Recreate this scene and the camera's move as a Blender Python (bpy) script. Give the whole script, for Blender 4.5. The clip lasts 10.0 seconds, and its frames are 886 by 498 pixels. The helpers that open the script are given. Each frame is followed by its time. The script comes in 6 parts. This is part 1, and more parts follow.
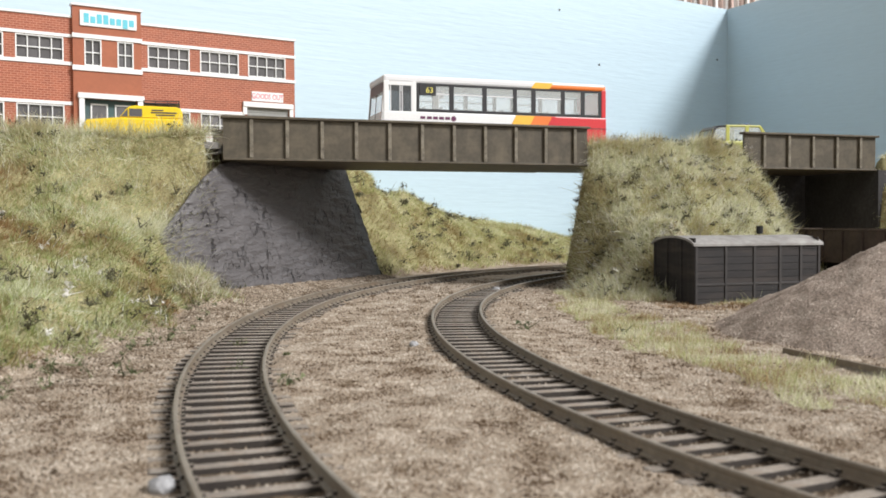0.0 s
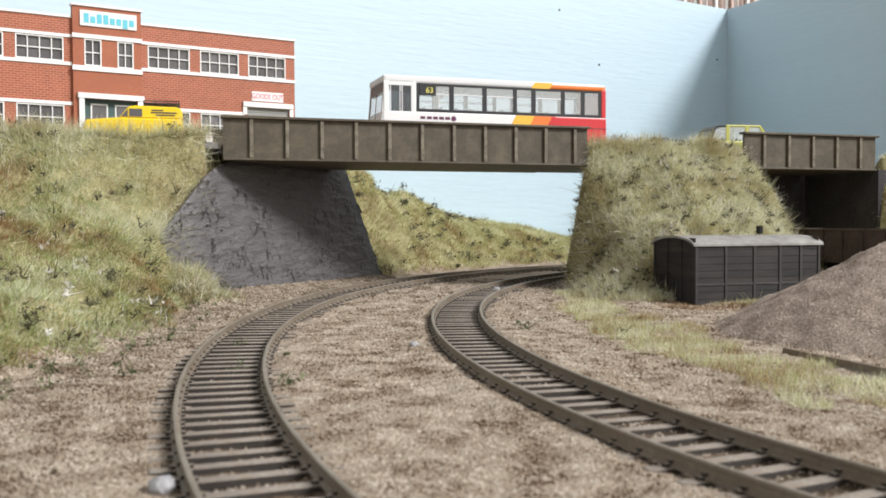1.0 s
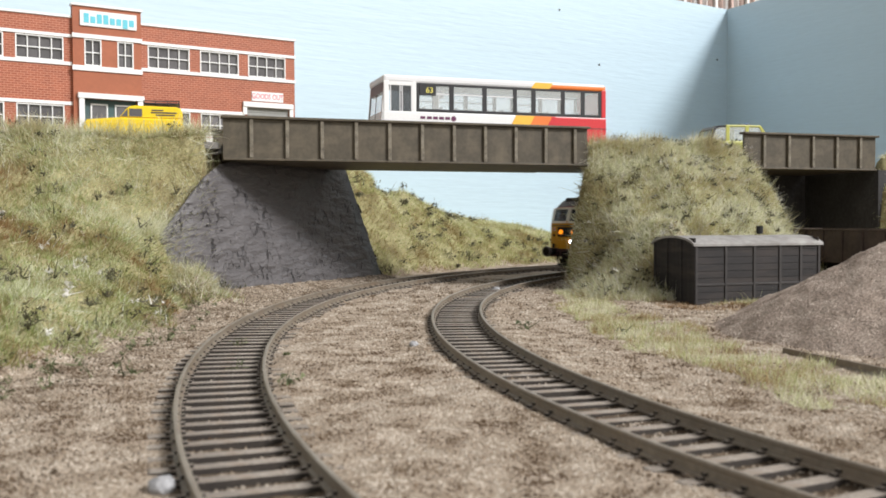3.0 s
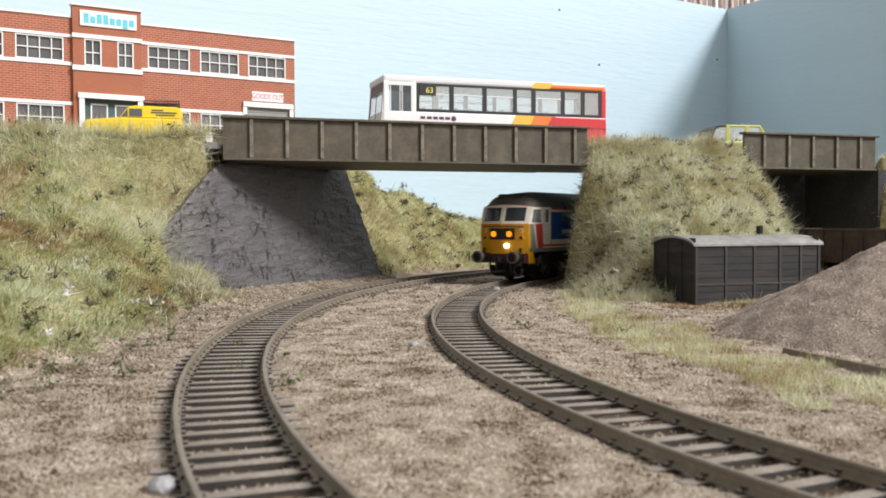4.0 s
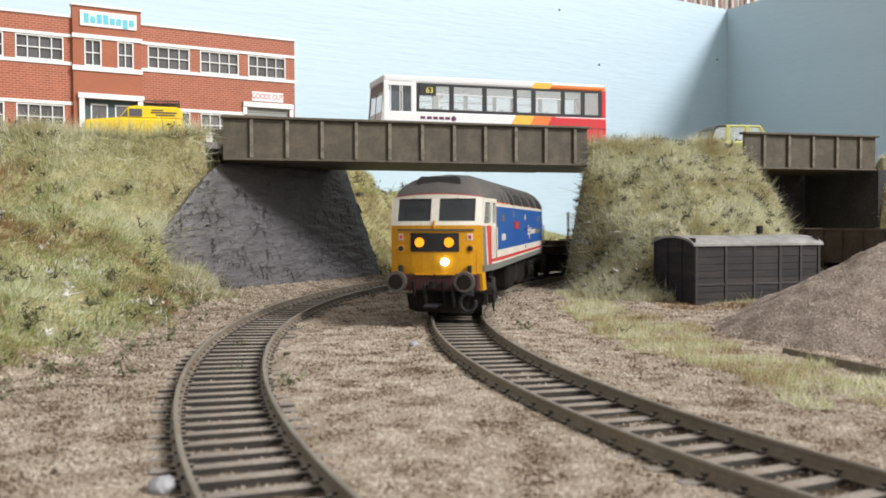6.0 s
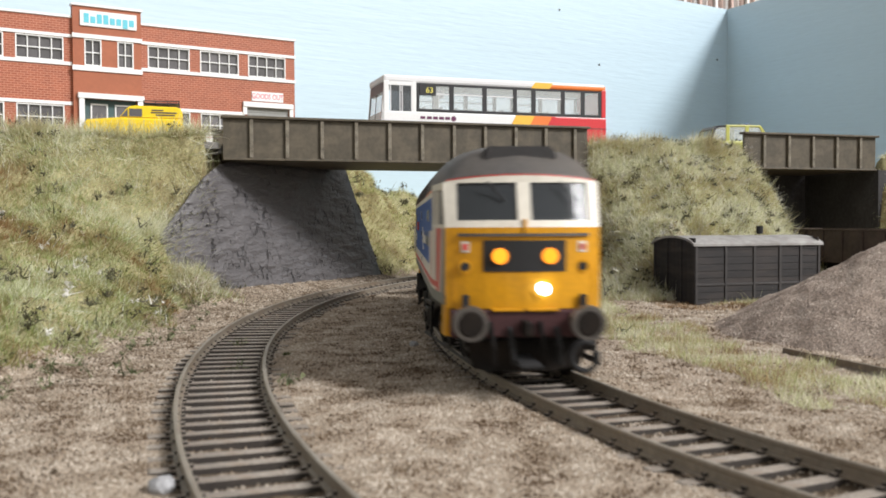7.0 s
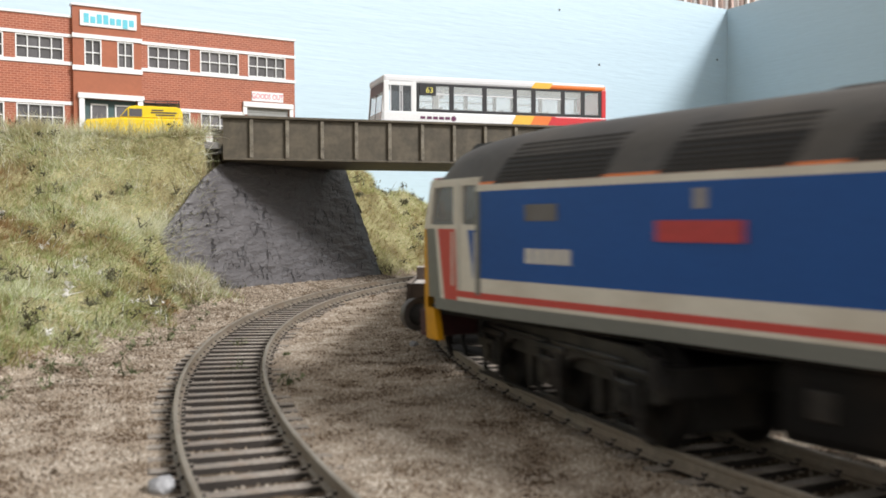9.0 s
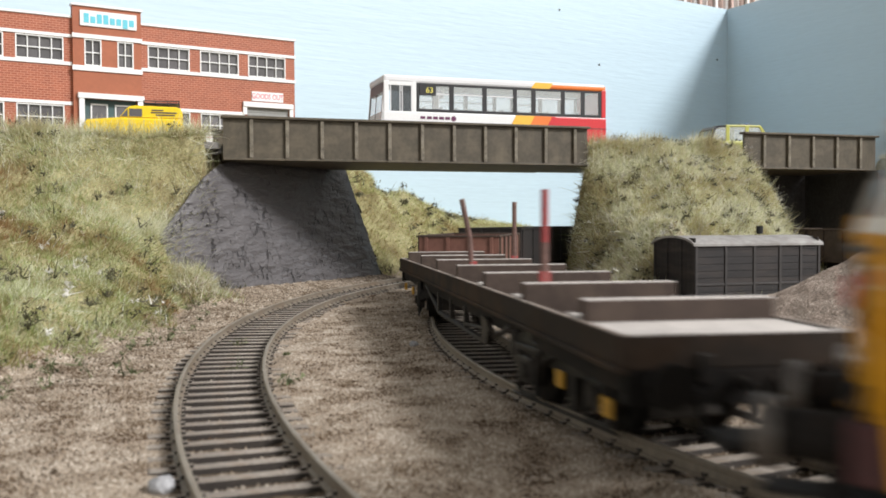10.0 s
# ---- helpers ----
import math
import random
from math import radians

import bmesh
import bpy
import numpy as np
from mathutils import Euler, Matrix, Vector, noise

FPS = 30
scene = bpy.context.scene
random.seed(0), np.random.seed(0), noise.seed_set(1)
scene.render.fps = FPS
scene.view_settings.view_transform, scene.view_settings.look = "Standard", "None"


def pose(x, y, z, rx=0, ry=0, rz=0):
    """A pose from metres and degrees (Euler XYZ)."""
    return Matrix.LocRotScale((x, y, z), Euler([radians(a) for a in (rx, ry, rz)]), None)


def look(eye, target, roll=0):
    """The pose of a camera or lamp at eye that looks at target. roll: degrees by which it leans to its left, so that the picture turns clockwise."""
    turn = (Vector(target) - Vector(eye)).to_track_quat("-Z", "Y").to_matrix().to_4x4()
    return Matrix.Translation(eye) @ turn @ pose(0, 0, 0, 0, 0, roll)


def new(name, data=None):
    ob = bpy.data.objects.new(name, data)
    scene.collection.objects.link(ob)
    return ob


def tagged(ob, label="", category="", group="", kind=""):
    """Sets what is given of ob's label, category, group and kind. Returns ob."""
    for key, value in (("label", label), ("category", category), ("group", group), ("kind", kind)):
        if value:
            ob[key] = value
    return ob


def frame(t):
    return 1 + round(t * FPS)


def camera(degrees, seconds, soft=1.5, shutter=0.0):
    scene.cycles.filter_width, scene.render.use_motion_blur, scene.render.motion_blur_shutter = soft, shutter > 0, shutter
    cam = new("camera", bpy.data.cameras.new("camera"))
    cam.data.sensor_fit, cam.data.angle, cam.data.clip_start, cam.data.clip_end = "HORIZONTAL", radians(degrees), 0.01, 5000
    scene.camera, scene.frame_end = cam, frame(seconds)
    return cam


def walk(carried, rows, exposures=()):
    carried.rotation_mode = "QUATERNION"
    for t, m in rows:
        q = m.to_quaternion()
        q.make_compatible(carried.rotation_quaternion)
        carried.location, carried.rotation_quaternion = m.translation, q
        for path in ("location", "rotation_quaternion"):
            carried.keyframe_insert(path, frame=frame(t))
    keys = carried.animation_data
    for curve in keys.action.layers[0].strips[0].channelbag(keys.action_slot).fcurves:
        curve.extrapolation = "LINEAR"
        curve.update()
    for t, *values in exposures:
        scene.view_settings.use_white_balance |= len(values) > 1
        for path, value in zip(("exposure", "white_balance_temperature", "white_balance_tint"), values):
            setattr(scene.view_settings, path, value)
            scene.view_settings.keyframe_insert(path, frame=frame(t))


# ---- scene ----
MM = 0.001  # the layout is planned in millimetres; z = 0 is the top of the rails

cam = camera(51.56, 10.0, soft=1.7, shutter=0.85)
cam.data.dof.use_dof, cam.data.dof.focus_distance, cam.data.dof.aperture_fstop = True, 0.48, 55  # sharp at the bridge
EYE = pose(0, 0, 0.0329, 90 - 1.686, 0, 0) @ pose(0, 0, 0, 0, 0, -0.225)
walk(cam, [(0, EYE), (10, EYE)])

# ---- light: a daylit room with one large window on the right ----
world = bpy.data.worlds.new("room_daylight")
scene.world = world
world.use_nodes = True
wn = world.node_tree.nodes
sky = wn.new("ShaderNodeTexSky")
sky.sky_type = "NISHITA"
sky.sun_disc = False
sky.sun_elevation = radians(40)
sky.sun_rotation = radians(105)
wn["Background"].inputs["Strength"].default_value = 0.124
pale = wn.new("ShaderNodeHueSaturation")
pale.inputs["Saturation"].default_value = 0.15
world.node_tree.links.new(sky.outputs[0], pale.inputs["Color"])
warm = wn.new("ShaderNodeMix")                       # the room's cream walls warm the light that fills the shade
warm.data_type, warm.blend_type = "RGBA", "MULTIPLY"
warm.inputs["Factor"].default_value = 1.0
warm.inputs["B"].default_value = (1.045, 0.99, 0.90, 1)
world.node_tree.links.new(pale.outputs[0], warm.inputs["A"])
world.node_tree.links.new(warm.outputs["Result"], wn["Background"].inputs[0])
sun = new("sun", bpy.data.lights.new("sun", "SUN"))
sun.data.energy = 2.7
sun.data.angle = radians(15)
sun.data.color = (0.985, 0.98, 0.985)
sun.matrix_world = look((0.78, -0.46, 0.64), (0, 0, 0))
scene.view_settings.exposure = 0.4


# ---- materials ----
def material(name, color, rough=0.6, metal=0.0, spread=0.12, grain=900.0, patch=40.0, bump=0.0, bump_scale=900.0,
             dirt=None, dirt_scale=60.0, dirt_amount=0.0, stretch=(1, 1, 1), island=False, spec=0.5, coat=0.0):
    """A plain surface with variation at two scales, dirt patches and fine relief. Scales are per metre."""
    m = bpy.data.materials.new(name)
    m.use_nodes = True
    n, l = m.node_tree.nodes, m.node_tree.links
    b = n["Principled BSDF"]
    b.inputs["Roughness"].default_value = rough
    b.inputs["Metallic"].default_value = metal
    b.inputs["Specular IOR Level"].default_value = spec
    b.inputs["Coat Weight"].default_value = coat
    co = n.new("ShaderNodeTexCoord")
    mp = n.new("ShaderNodeMapping")
    mp.inputs["Scale"].default_value = stretch
    l.new(co.outputs["Object"], mp.inputs[0])

    def noise_at(scale, detail=3.0):
        t = n.new("ShaderNodeTexNoise")
        t.inputs["Scale"].default_value = scale
        t.inputs["Detail"].default_value = detail
        l.new(mp.outputs[0], t.inputs["Vector"])
        return t.outputs["Fac"]

    def ramp(fac, lo, hi, a, z):
        r = n.new("ShaderNodeMapRange")
        for i, v in zip(("From Min", "From Max", "To Min", "To Max"), (lo, hi, a, z)):
            r.inputs[i].default_value = v
        l.new(fac, r.inputs["Value"])
        return r.outputs["Result"]

    def mult(x, y):
        q = n.new("ShaderNodeMath")
        q.operation = "MULTIPLY"
        l.new(x, q.inputs[0])
        l.new(y, q.inputs[1])
        return q.outputs[0]

    v = mult(ramp(noise_at(grain), 0.3, 0.7, 1 - spread, 1 + spread), ramp(noise_at(patch), 0.3, 0.7, 1 - spread, 1 + spread))
    if island:
        g = n.new("ShaderNodeNewGeometry")
        v = mult(v, ramp(g.outputs["Random Per Island"], 0, 1, 0.65, 1.35))
    hsv = n.new("ShaderNodeHueSaturation")
    hsv.inputs["Color"].default_value = (*color, 1)
    l.new(v, hsv.inputs["Value"])
    out = hsv.outputs[0]
    if dirt:
        mix = n.new("ShaderNodeMix")
        mix.data_type = "RGBA"
        l.new(ramp(noise_at(dirt_scale, 6.0), 0.45, 0.72, 0, dirt_amount), mix.inputs["Factor"])
        l.new(out, mix.inputs["A"])
        mix.inputs["B"].default_value = (*dirt, 1)
        out = mix.outputs["Result"]
    l.new(out, b.inputs["Base Color"])
    if bump:
        bp = n.new("ShaderNodeBump")
        bp.inputs["Strength"].default_value = 0.6
        bp.inputs["Distance"].default_value = bump * MM
        l.new(noise_at(bump_scale, 4.0), bp.inputs["Height"])
        l.new(bp.outputs[0], b.inputs["Normal"])
    return m


def glow(name, color, strength):
    m = bpy.data.materials.new(name)
    m.use_nodes = True
    b = m.node_tree.nodes["Principled BSDF"]
    b.inputs["Base Color"].default_value = (*color, 1)
    b.inputs["Emission Color"].default_value = (*color, 1)
    b.inputs["Emission Strength"].default_value = strength
    return m


def glass(name, tint=(0.9, 0.95, 0.95), rough=0.03, alpha=0.25, spec=0.5):
    m = bpy.data.materials.new(name)
    m.use_nodes = True
    b = m.node_tree.nodes["Principled BSDF"]
    b.inputs["Base Color"].default_value = (*tint, 1)
    b.inputs["Roughness"].default_value = rough
    b.inputs["Alpha"].default_value = alpha
    b.inputs["Specular IOR Level"].default_value = spec
    return m


def two_tone(name, colors, scale, detail=6.0, rough=0.95, bump=0.5, bump_scale=1400.0, fine=1500.0):
    """Ground: three colours laid in irregular patches, with fine grain."""
    m = bpy.data.materials.new(name)
    m.use_nodes = True
    n, l = m.node_tree.nodes, m.node_tree.links
    b = n["Principled BSDF"]
    b.inputs["Roughness"].default_value = rough
    b.inputs["Specular IOR Level"].default_value = 0.15
    co = n.new("ShaderNodeTexCoord")
    t = n.new("ShaderNodeTexNoise")
    t.inputs["Scale"].default_value, t.inputs["Detail"].default_value, t.inputs["Roughness"].default_value = scale, detail, 0.7
    l.new(co.outputs["Object"], t.inputs["Vector"])
    r = n.new("ShaderNodeValToRGB")
    e = r.color_ramp.elements
    e[0].position, e[0].color = 0.32, (*colors[0], 1)
    e[1].position, e[1].color = 0.68, (*colors[2], 1)
    e.new(0.5).color = (*colors[1], 1)
    l.new(t.outputs["Fac"], r.inputs[0])
    f = n.new("ShaderNodeTexNoise")
    f.inputs["Scale"].default_value, f.inputs["Detail"].default_value = fine, 4
    l.new(co.outputs["Object"], f.inputs["Vector"])
    mr = n.new("ShaderNodeMapRange")
    for i, v in zip(("From Min", "From Max", "To Min", "To Max"), (0.3, 0.7, 0.6, 1.4)):
        mr.inputs[i].default_value = v
    l.new(f.outputs["Fac"], mr.inputs["Value"])
    h = n.new("ShaderNodeHueSaturation")
    l.new(r.outputs[0], h.inputs["Color"])
    l.new(mr.outputs["Result"], h.inputs["Value"])
    l.new(h.outputs[0], b.inputs["Base Color"])
    bp = n.new("ShaderNodeBump")
    bp.inputs["Strength"].default_value, bp.inputs["Distance"].default_value = 0.8, bump * MM
    g = n.new("ShaderNodeTexNoise")
    g.inputs["Scale"].default_value, g.inputs["Detail"].default_value = bump_scale, 5
    l.new(co.outputs["Object"], g.inputs["Vector"])
    l.new(g.outputs["Fac"], bp.inputs["Height"])
    l.new(bp.outputs[0], b.inputs["Normal"])
    return m


def cracked(name):
    """Grey paint over plaster: faint courses, wandering dark cracks and worn light edges."""
    m = bpy.data.materials.new(name)
    m.use_nodes = True
    n, l = m.node_tree.nodes, m.node_tree.links
    b = n["Principled BSDF"]
    b.inputs["Roughness"].default_value = 0.45
    co = n.new("ShaderNodeTexCoord")

    def tex(kind, scale, stretch=(1, 1, 1), source=None):
        mp = n.new("ShaderNodeMapping")
        mp.inputs["Scale"].default_value = stretch
        l.new(source or co.outputs["Object"], mp.inputs[0])
        t = n.new(kind)
        t.inputs["Scale"].default_value = scale
        l.new(mp.outputs[0], t.inputs["Vector"])
        return t

    def ramp(fac, lo, hi, a, z):
        r = n.new("ShaderNodeMapRange")
        for i, v in zip(("From Min", "From Max", "To Min", "To Max"), (lo, hi, a, z)):
            r.inputs[i].default_value = v
        l.new(fac, r.inputs["Value"])
        return r.outputs["Result"]

    def math_(op, x, y):
        q = n.new("ShaderNodeMath")
        q.operation = op
        l.new(x, q.inputs[0])
        l.new(y, q.inputs[1])
        return q.outputs[0]

    warp = tex("ShaderNodeTexNoise", 120)
    warp.inputs["Detail"].default_value = 4
    sc = n.new("ShaderNodeVectorMath")
    sc.operation = "MULTIPLY_ADD"
    l.new(warp.outputs["Color"], sc.inputs[0])
    sc.inputs[1].default_value = (0.016, 0.016, 0.016)
    l.new(co.outputs["Object"], sc.inputs[2])
    v = tex("ShaderNodeTexVoronoi", 88, (1, 1, 0.6), sc.outputs[0])
    v.feature = "DISTANCE_TO_EDGE"
    crack = ramp(v.outputs["Distance"], 0.0, 0.013, 0.8, 0)
    where = ramp(tex("ShaderNodeTexNoise", 70).outputs["Fac"], 0.40, 0.62, 0, 1)
    pits = tex("ShaderNodeTexNoise", 330, (1, 1, 0.6))
    pits.inputs["Detail"].default_value = 3
    pit = ramp(pits.outputs["Fac"], 0.60, 0.66, 0, 1)
    dark = math_("MAXIMUM", math_("MULTIPLY", crack, where), math_("MULTIPLY", pit, where))
    rows = tex("ShaderNodeTexNoise", 190, (0.45, 0.45, 1.3))
    rows.inputs["Detail"].default_value = 5
    tone = ramp(rows.outputs["Fac"], 0.3, 0.7, 0.88, 1.12)
    h = n.new("ShaderNodeHueSaturation")
    h.inputs["Color"].default_value = (0.115, 0.108, 0.111, 1)
    l.new(tone, h.inputs["Value"])
    mix = n.new("ShaderNodeMix")
    mix.data_type = "RGBA"
    l.new(dark, mix.inputs["Factor"])
    l.new(h.outputs[0], mix.inputs["A"])
    mix.inputs["B"].default_value = (0.045, 0.042, 0.044, 1)
    l.new(mix.outputs["Result"], b.inputs["Base Color"])
    bp = n.new("ShaderNodeBump")
    bp.inputs["Strength"].default_value, bp.inputs["Distance"].default_value = 1.0, 0.0012
    deep = math_("SUBTRACT", ramp(rows.outputs["Fac"], 0.3, 0.7, 0, 1), math_("MULTIPLY", dark, ramp(dark, 0, 1, 1.5, 1.5)))
    l.new(deep, bp.inputs["Height"])
    l.new(bp.outputs[0], b.inputs["Normal"])
    return m


BALLAST = two_tone("ballast_scatter", ((0.145, 0.102, 0.065), (0.345, 0.28, 0.216), (0.48, 0.405, 0.33)), 90)
# brown earth, darkened to carry the deep shadow between the sleepers
BED = two_tone("shaded_earth_bed", ((0.05, 0.036, 0.025), (0.115, 0.086, 0.06), (0.24, 0.185, 0.135)), 160)
TURF = two_tone("turf_base", ((0.17, 0.135, 0.07), (0.29, 0.26, 0.135), (0.40, 0.37, 0.22)), 60)
RAIL = material("weathered_rail", (0.2, 0.168, 0.13), 0.6, 0.0, 0.15, bump=0.05, dirt=(0.16, 0.11, 0.07), dirt_amount=0.6)
RAIL_HEAD = material("rail_head", (0.32, 0.28, 0.23), 0.45, 0.3, 0.1, dirt=(0.16, 0.12, 0.08), dirt_amount=0.5)
# brown plastic taken to near black: the shadow in the gaps is in this colour
SLEEPER_SIDE = material("shaded_sleeper_side", (0.035, 0.028, 0.023), 0.8, 0, 0.2)
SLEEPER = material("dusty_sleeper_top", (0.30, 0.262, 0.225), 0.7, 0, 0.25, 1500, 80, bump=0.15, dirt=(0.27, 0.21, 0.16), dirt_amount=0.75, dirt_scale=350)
GIRDER_RIB = material("worn_girder_rib", (0.13, 0.11, 0.08), 0.55, 0, 0.25, 900, 200, dirt=(0.30, 0.27, 0.22), dirt_amount=0.5, dirt_scale=260)
GIRDER = material("olive_brown_girder", (0.068, 0.055, 0.036), 0.55, 0, 0.18, 500, 40, bump=0.06, dirt=(0.15, 0.12, 0.08), dirt_amount=0.55, dirt_scale=130)
STONE = cracked("grey_painted_stone")
SKYBOARD = material("sky_blue_board", (0.505, 0.64, 0.73), 0.5, 0, 0.03, 300, 6, bump=0.5, bump_scale=90, stretch=(0.25, 0.25, 3))
ROAD = material("grey_road", (0.22, 0.21, 0.20), 0.9, 0, 0.15, bump=0.1)
WHITE = material("white_paint", (0.80, 0.80, 0.80), 0.35, 0, 0.04)
RED = material("red_paint", (0.62, 0.03, 0.04), 0.3, 0, 0.05)
ORANGE = material("orange_paint", (0.80, 0.20, 0.04), 0.3, 0, 0.05)
DULL_AMBER = material("grimy_yellow_paint", (0.55, 0.30, 0.03), 0.6, 0, 0.2)
AMBER = material("amber_paint", (0.85, 0.48, 0.06), 0.3, 0, 0.05)
YELLOW = material("bright_yellow_paint", (0.86, 0.62, 0.02), 0.35, 0, 0.05)
LOCO_YELLOW = material("warning_yellow_paint", (0.57, 0.265, 0.005), 0.45, 0, 0.08, spec=0.3, dirt=(0.33, 0.17, 0.03), dirt_amount=0.35, dirt_scale=120)
BLUE = material("blue_livery_paint", (0.012, 0.078, 0.29), 0.45, 0, 0.06, spec=0.25)
LIVERY_WHITE = material("off_white_paint", (0.64, 0.605, 0.53), 0.45, 0, 0.06, dirt=(0.4, 0.33, 0.25), dirt_amount=0.4, dirt_scale=90)
LIVERY_RED = material("livery_red_paint", (0.50, 0.05, 0.04), 0.45, 0, 0.06)
LIVERY_GREY = material("livery_grey_paint", (0.15, 0.155, 0.14), 0.5, 0, 0.08)
ROOF_GREY = material("dark_grey_roof", (0.075, 0.07, 0.068), 0.6, 0, 0.15, 600, 30, dirt=(0.12, 0.1, 0.08), dirt_amount=0.5)
# the lighter patches are painted highlights, for glints on the bogie castings
BOGIE = material("highlight_flecked_bogie", (0.010, 0.009, 0.0085), 0.5, 0, 0.3, 700, 90, dirt=(0.075, 0.06, 0.048), dirt_amount=0.4, dirt_scale=170, spec=0.3)
BLACK = material("black_underframe", (0.009, 0.008, 0.0075), 0.75, 0, 0.2, dirt=(0.034, 0.023, 0.016), dirt_amount=0.5, dirt_scale=110, spec=0.15)
DARK = material("dark_matt_black", (0.012, 0.012, 0.013), 0.8, 0, 0.1)
BUFFER_GREY = material("worn_steel_buffer", (0.10, 0.09, 0.082), 0.45, 0.4, 0.15)
WAGON_BROWN = material("weathered_brown_wagon", (0.066, 0.048, 0.040), 0.7, 0, 0.15, 500, 50, dirt=(0.12, 0.088, 0.068), dirt_amount=0.45, dirt_scale=150, spec=0.2)
OXIDE = material("oxide_brown_wagon", (0.17, 0.075, 0.055), 0.65, 0, 0.15, 500, 50, dirt=(0.09, 0.06, 0.05), dirt_amount=0.6)
GLASS = glass("window_glass")
SIDE_GLASS = glass("clear_cab_glass", (0.35, 0.37, 0.38), 0.08, 0.35, 0.3)
CAB_GLASS = glass("smoked_cab_glass", (0.05, 0.055, 0.06), 0.08, 0.75, 0.18)


# ---- small builders, in millimetres ----
def mesh_of(name, bm, mat):
    bmesh.ops.scale(bm, vec=(MM, MM, MM), verts=bm.verts)
    me = bpy.data.meshes.new(name)
    bm.to_mesh(me)
    bm.free()
    for q in mat if isinstance(mat, (list, tuple)) else (mat,):
        me.materials.append(q)
    return me


def part(name, bm, mat, parent=None, label=""):
    ob = new(name, mesh_of(name, bm, mat))
    ob.parent = parent
    return tagged(ob, label)


def at(x, y, z, rx=0, ry=0, rz=0):
    return pose(x * MM, y * MM, z * MM, rx, ry, rz)


def thing(name, m, label, category, group="", kind=""):
    ob = new(name)
    ob.empty_display_size = 0.01
    ob.matrix_world = m
    return tagged(ob, label, category, group, kind)


def box(x0, x1, y0, y1, z0, z1, bevel=0.0, bm=None, m=None, mi=0):
    bm = bm or bmesh.new()
    v = [bm.verts.new((x, y, z)) for x in (x0, x1) for y in (y0, y1) for z in (z0, z1)]
    fs = [bm.faces.new([v[i] for i in f]) for f in ((0, 1, 3, 2), (4, 6, 7, 5), (0, 4, 5, 1), (2, 3, 7, 6), (0, 2, 6, 4), (1, 5, 7, 3))]
    for f in fs:
        f.material_index = mi
    if m:
        bmesh.ops.transform(bm, matrix=m, verts=v)
    if bevel:
        es = list({e for f in fs for e in f.edges})
        bmesh.ops.bevel(bm, geom=es, offset=bevel, segments=2, affect="EDGES", profile=0.5)
    return bm


def rod(p, q, r, n=10, bm=None, r2=None):
    """A round bar from p to q."""
    bm = bm or bmesh.new()
    p, q = Vector(p), Vector(q)
    turn = (q - p).to_track_quat("Z", "Y").to_matrix().to_4x4()
    bmesh.ops.create_cone(bm, cap_ends=True, segments=n, radius1=r, radius2=r if r2 is None else r2, depth=(q - p).length,
                          matrix=Matrix.Translation((p + q) / 2) @ turn)
    return bm


def tube(points, r, n=8):
    """A bent round tube through the points."""
    bm = bmesh.new()
    pts = [Vector(q) for q in points]
    rings = []
    for i, q in enumerate(pts):
        d = (pts[min(i + 1, len(pts) - 1)] - pts[max(i - 1, 0)]).normalized()
        u = d.cross(Vector((1, 0, 0)) if abs(d.x) < 0.8 else Vector((0, 0, 1))).normalized()
        v = d.cross(u)
        rings.append([bm.verts.new(q + (u * math.cos(a) + v * math.sin(a)) * r) for a in (2 * math.pi * k / n for k in range(n))])
    for p, q in zip(rings[:-1], rings[1:]):
        for k in range(n):
            bm.faces.new((p[k], p[(k + 1) % n], q[(k + 1) % n], q[k])).smooth = True
    bm.faces.new(rings[0]), bm.faces.new(rings[-1])
    bmesh.ops.recalc_face_normals(bm, faces=bm.faces)
    return bm


def prism(outline, y0, y1, bm=None, axis="y"):
    """An outline in (x, z), extruded along y; axis "x": an outline in (y, z) along x; "z": (x, y) along z."""
    bm = bm or bmesh.new()
    put = {"y": lambda a, b, c: (a, c, b), "x": lambda a, b, c: (c, a, b), "z": lambda a, b, c: (a, b, c)}[axis]
    lo = [bm.verts.new(put(a, b, y0)) for a, b in outline]
    hi = [bm.verts.new(put(a, b, y1)) for a, b in outline]
    k = len(outline)
    bm.faces.new(lo)
    bm.faces.new(hi[::-1])
    for i in range(k):
        bm.faces.new((lo[i], hi[i], hi[(i + 1) % k], lo[(i + 1) % k]))
    bmesh.ops.recalc_face_normals(bm, faces=bm.faces)
    return bm


# ---- the plan of the two tracks ----
def curve(x, y, heading, *k):
    """A centre line whose bend changes along its length: stations, x, y, heading."""
    s = np.arange(-520, 1500.1, 1.0)
    z = np.clip(s, -260, 330) / 300
    bend = sum(ki * z ** i for i, ki in enumerate(k)) / 300
    zero = int(np.argmin(abs(s)))
    a = np.concatenate([[0], np.cumsum((bend[1:] + bend[:-1]) / 2)])
    a = a - a[zero] + heading
    cx = np.concatenate([[0], np.cumsum((np.cos(a[1:]) + np.cos(a[:-1])) / 2)])
    cy = np.concatenate([[0], np.cumsum((np.sin(a[1:]) + np.sin(a[:-1])) / 2)])
    return s, x + cx - cx[zero], y + cy - cy[zero], a


LEFT = curve(-59.22, 276.62, 1.6488, -0.5045, 0.0197, -0.3516, 0.1997)
RIGHT = curve(5.47, 300.22, 1.6158, -0.5474, -0.0375, -0.7472, 0.7760)


def on(line, s):
    return tuple(float(np.interp(s, line[0], c)) for c in line[1:])


# ---- the ground: one sheet with the embankments ----
SLOPE = 0.325                      # the road runs off at 18 degrees to the camera's cross direction


def road_edge(x):
    return 440 + SLOPE * (x + 105)


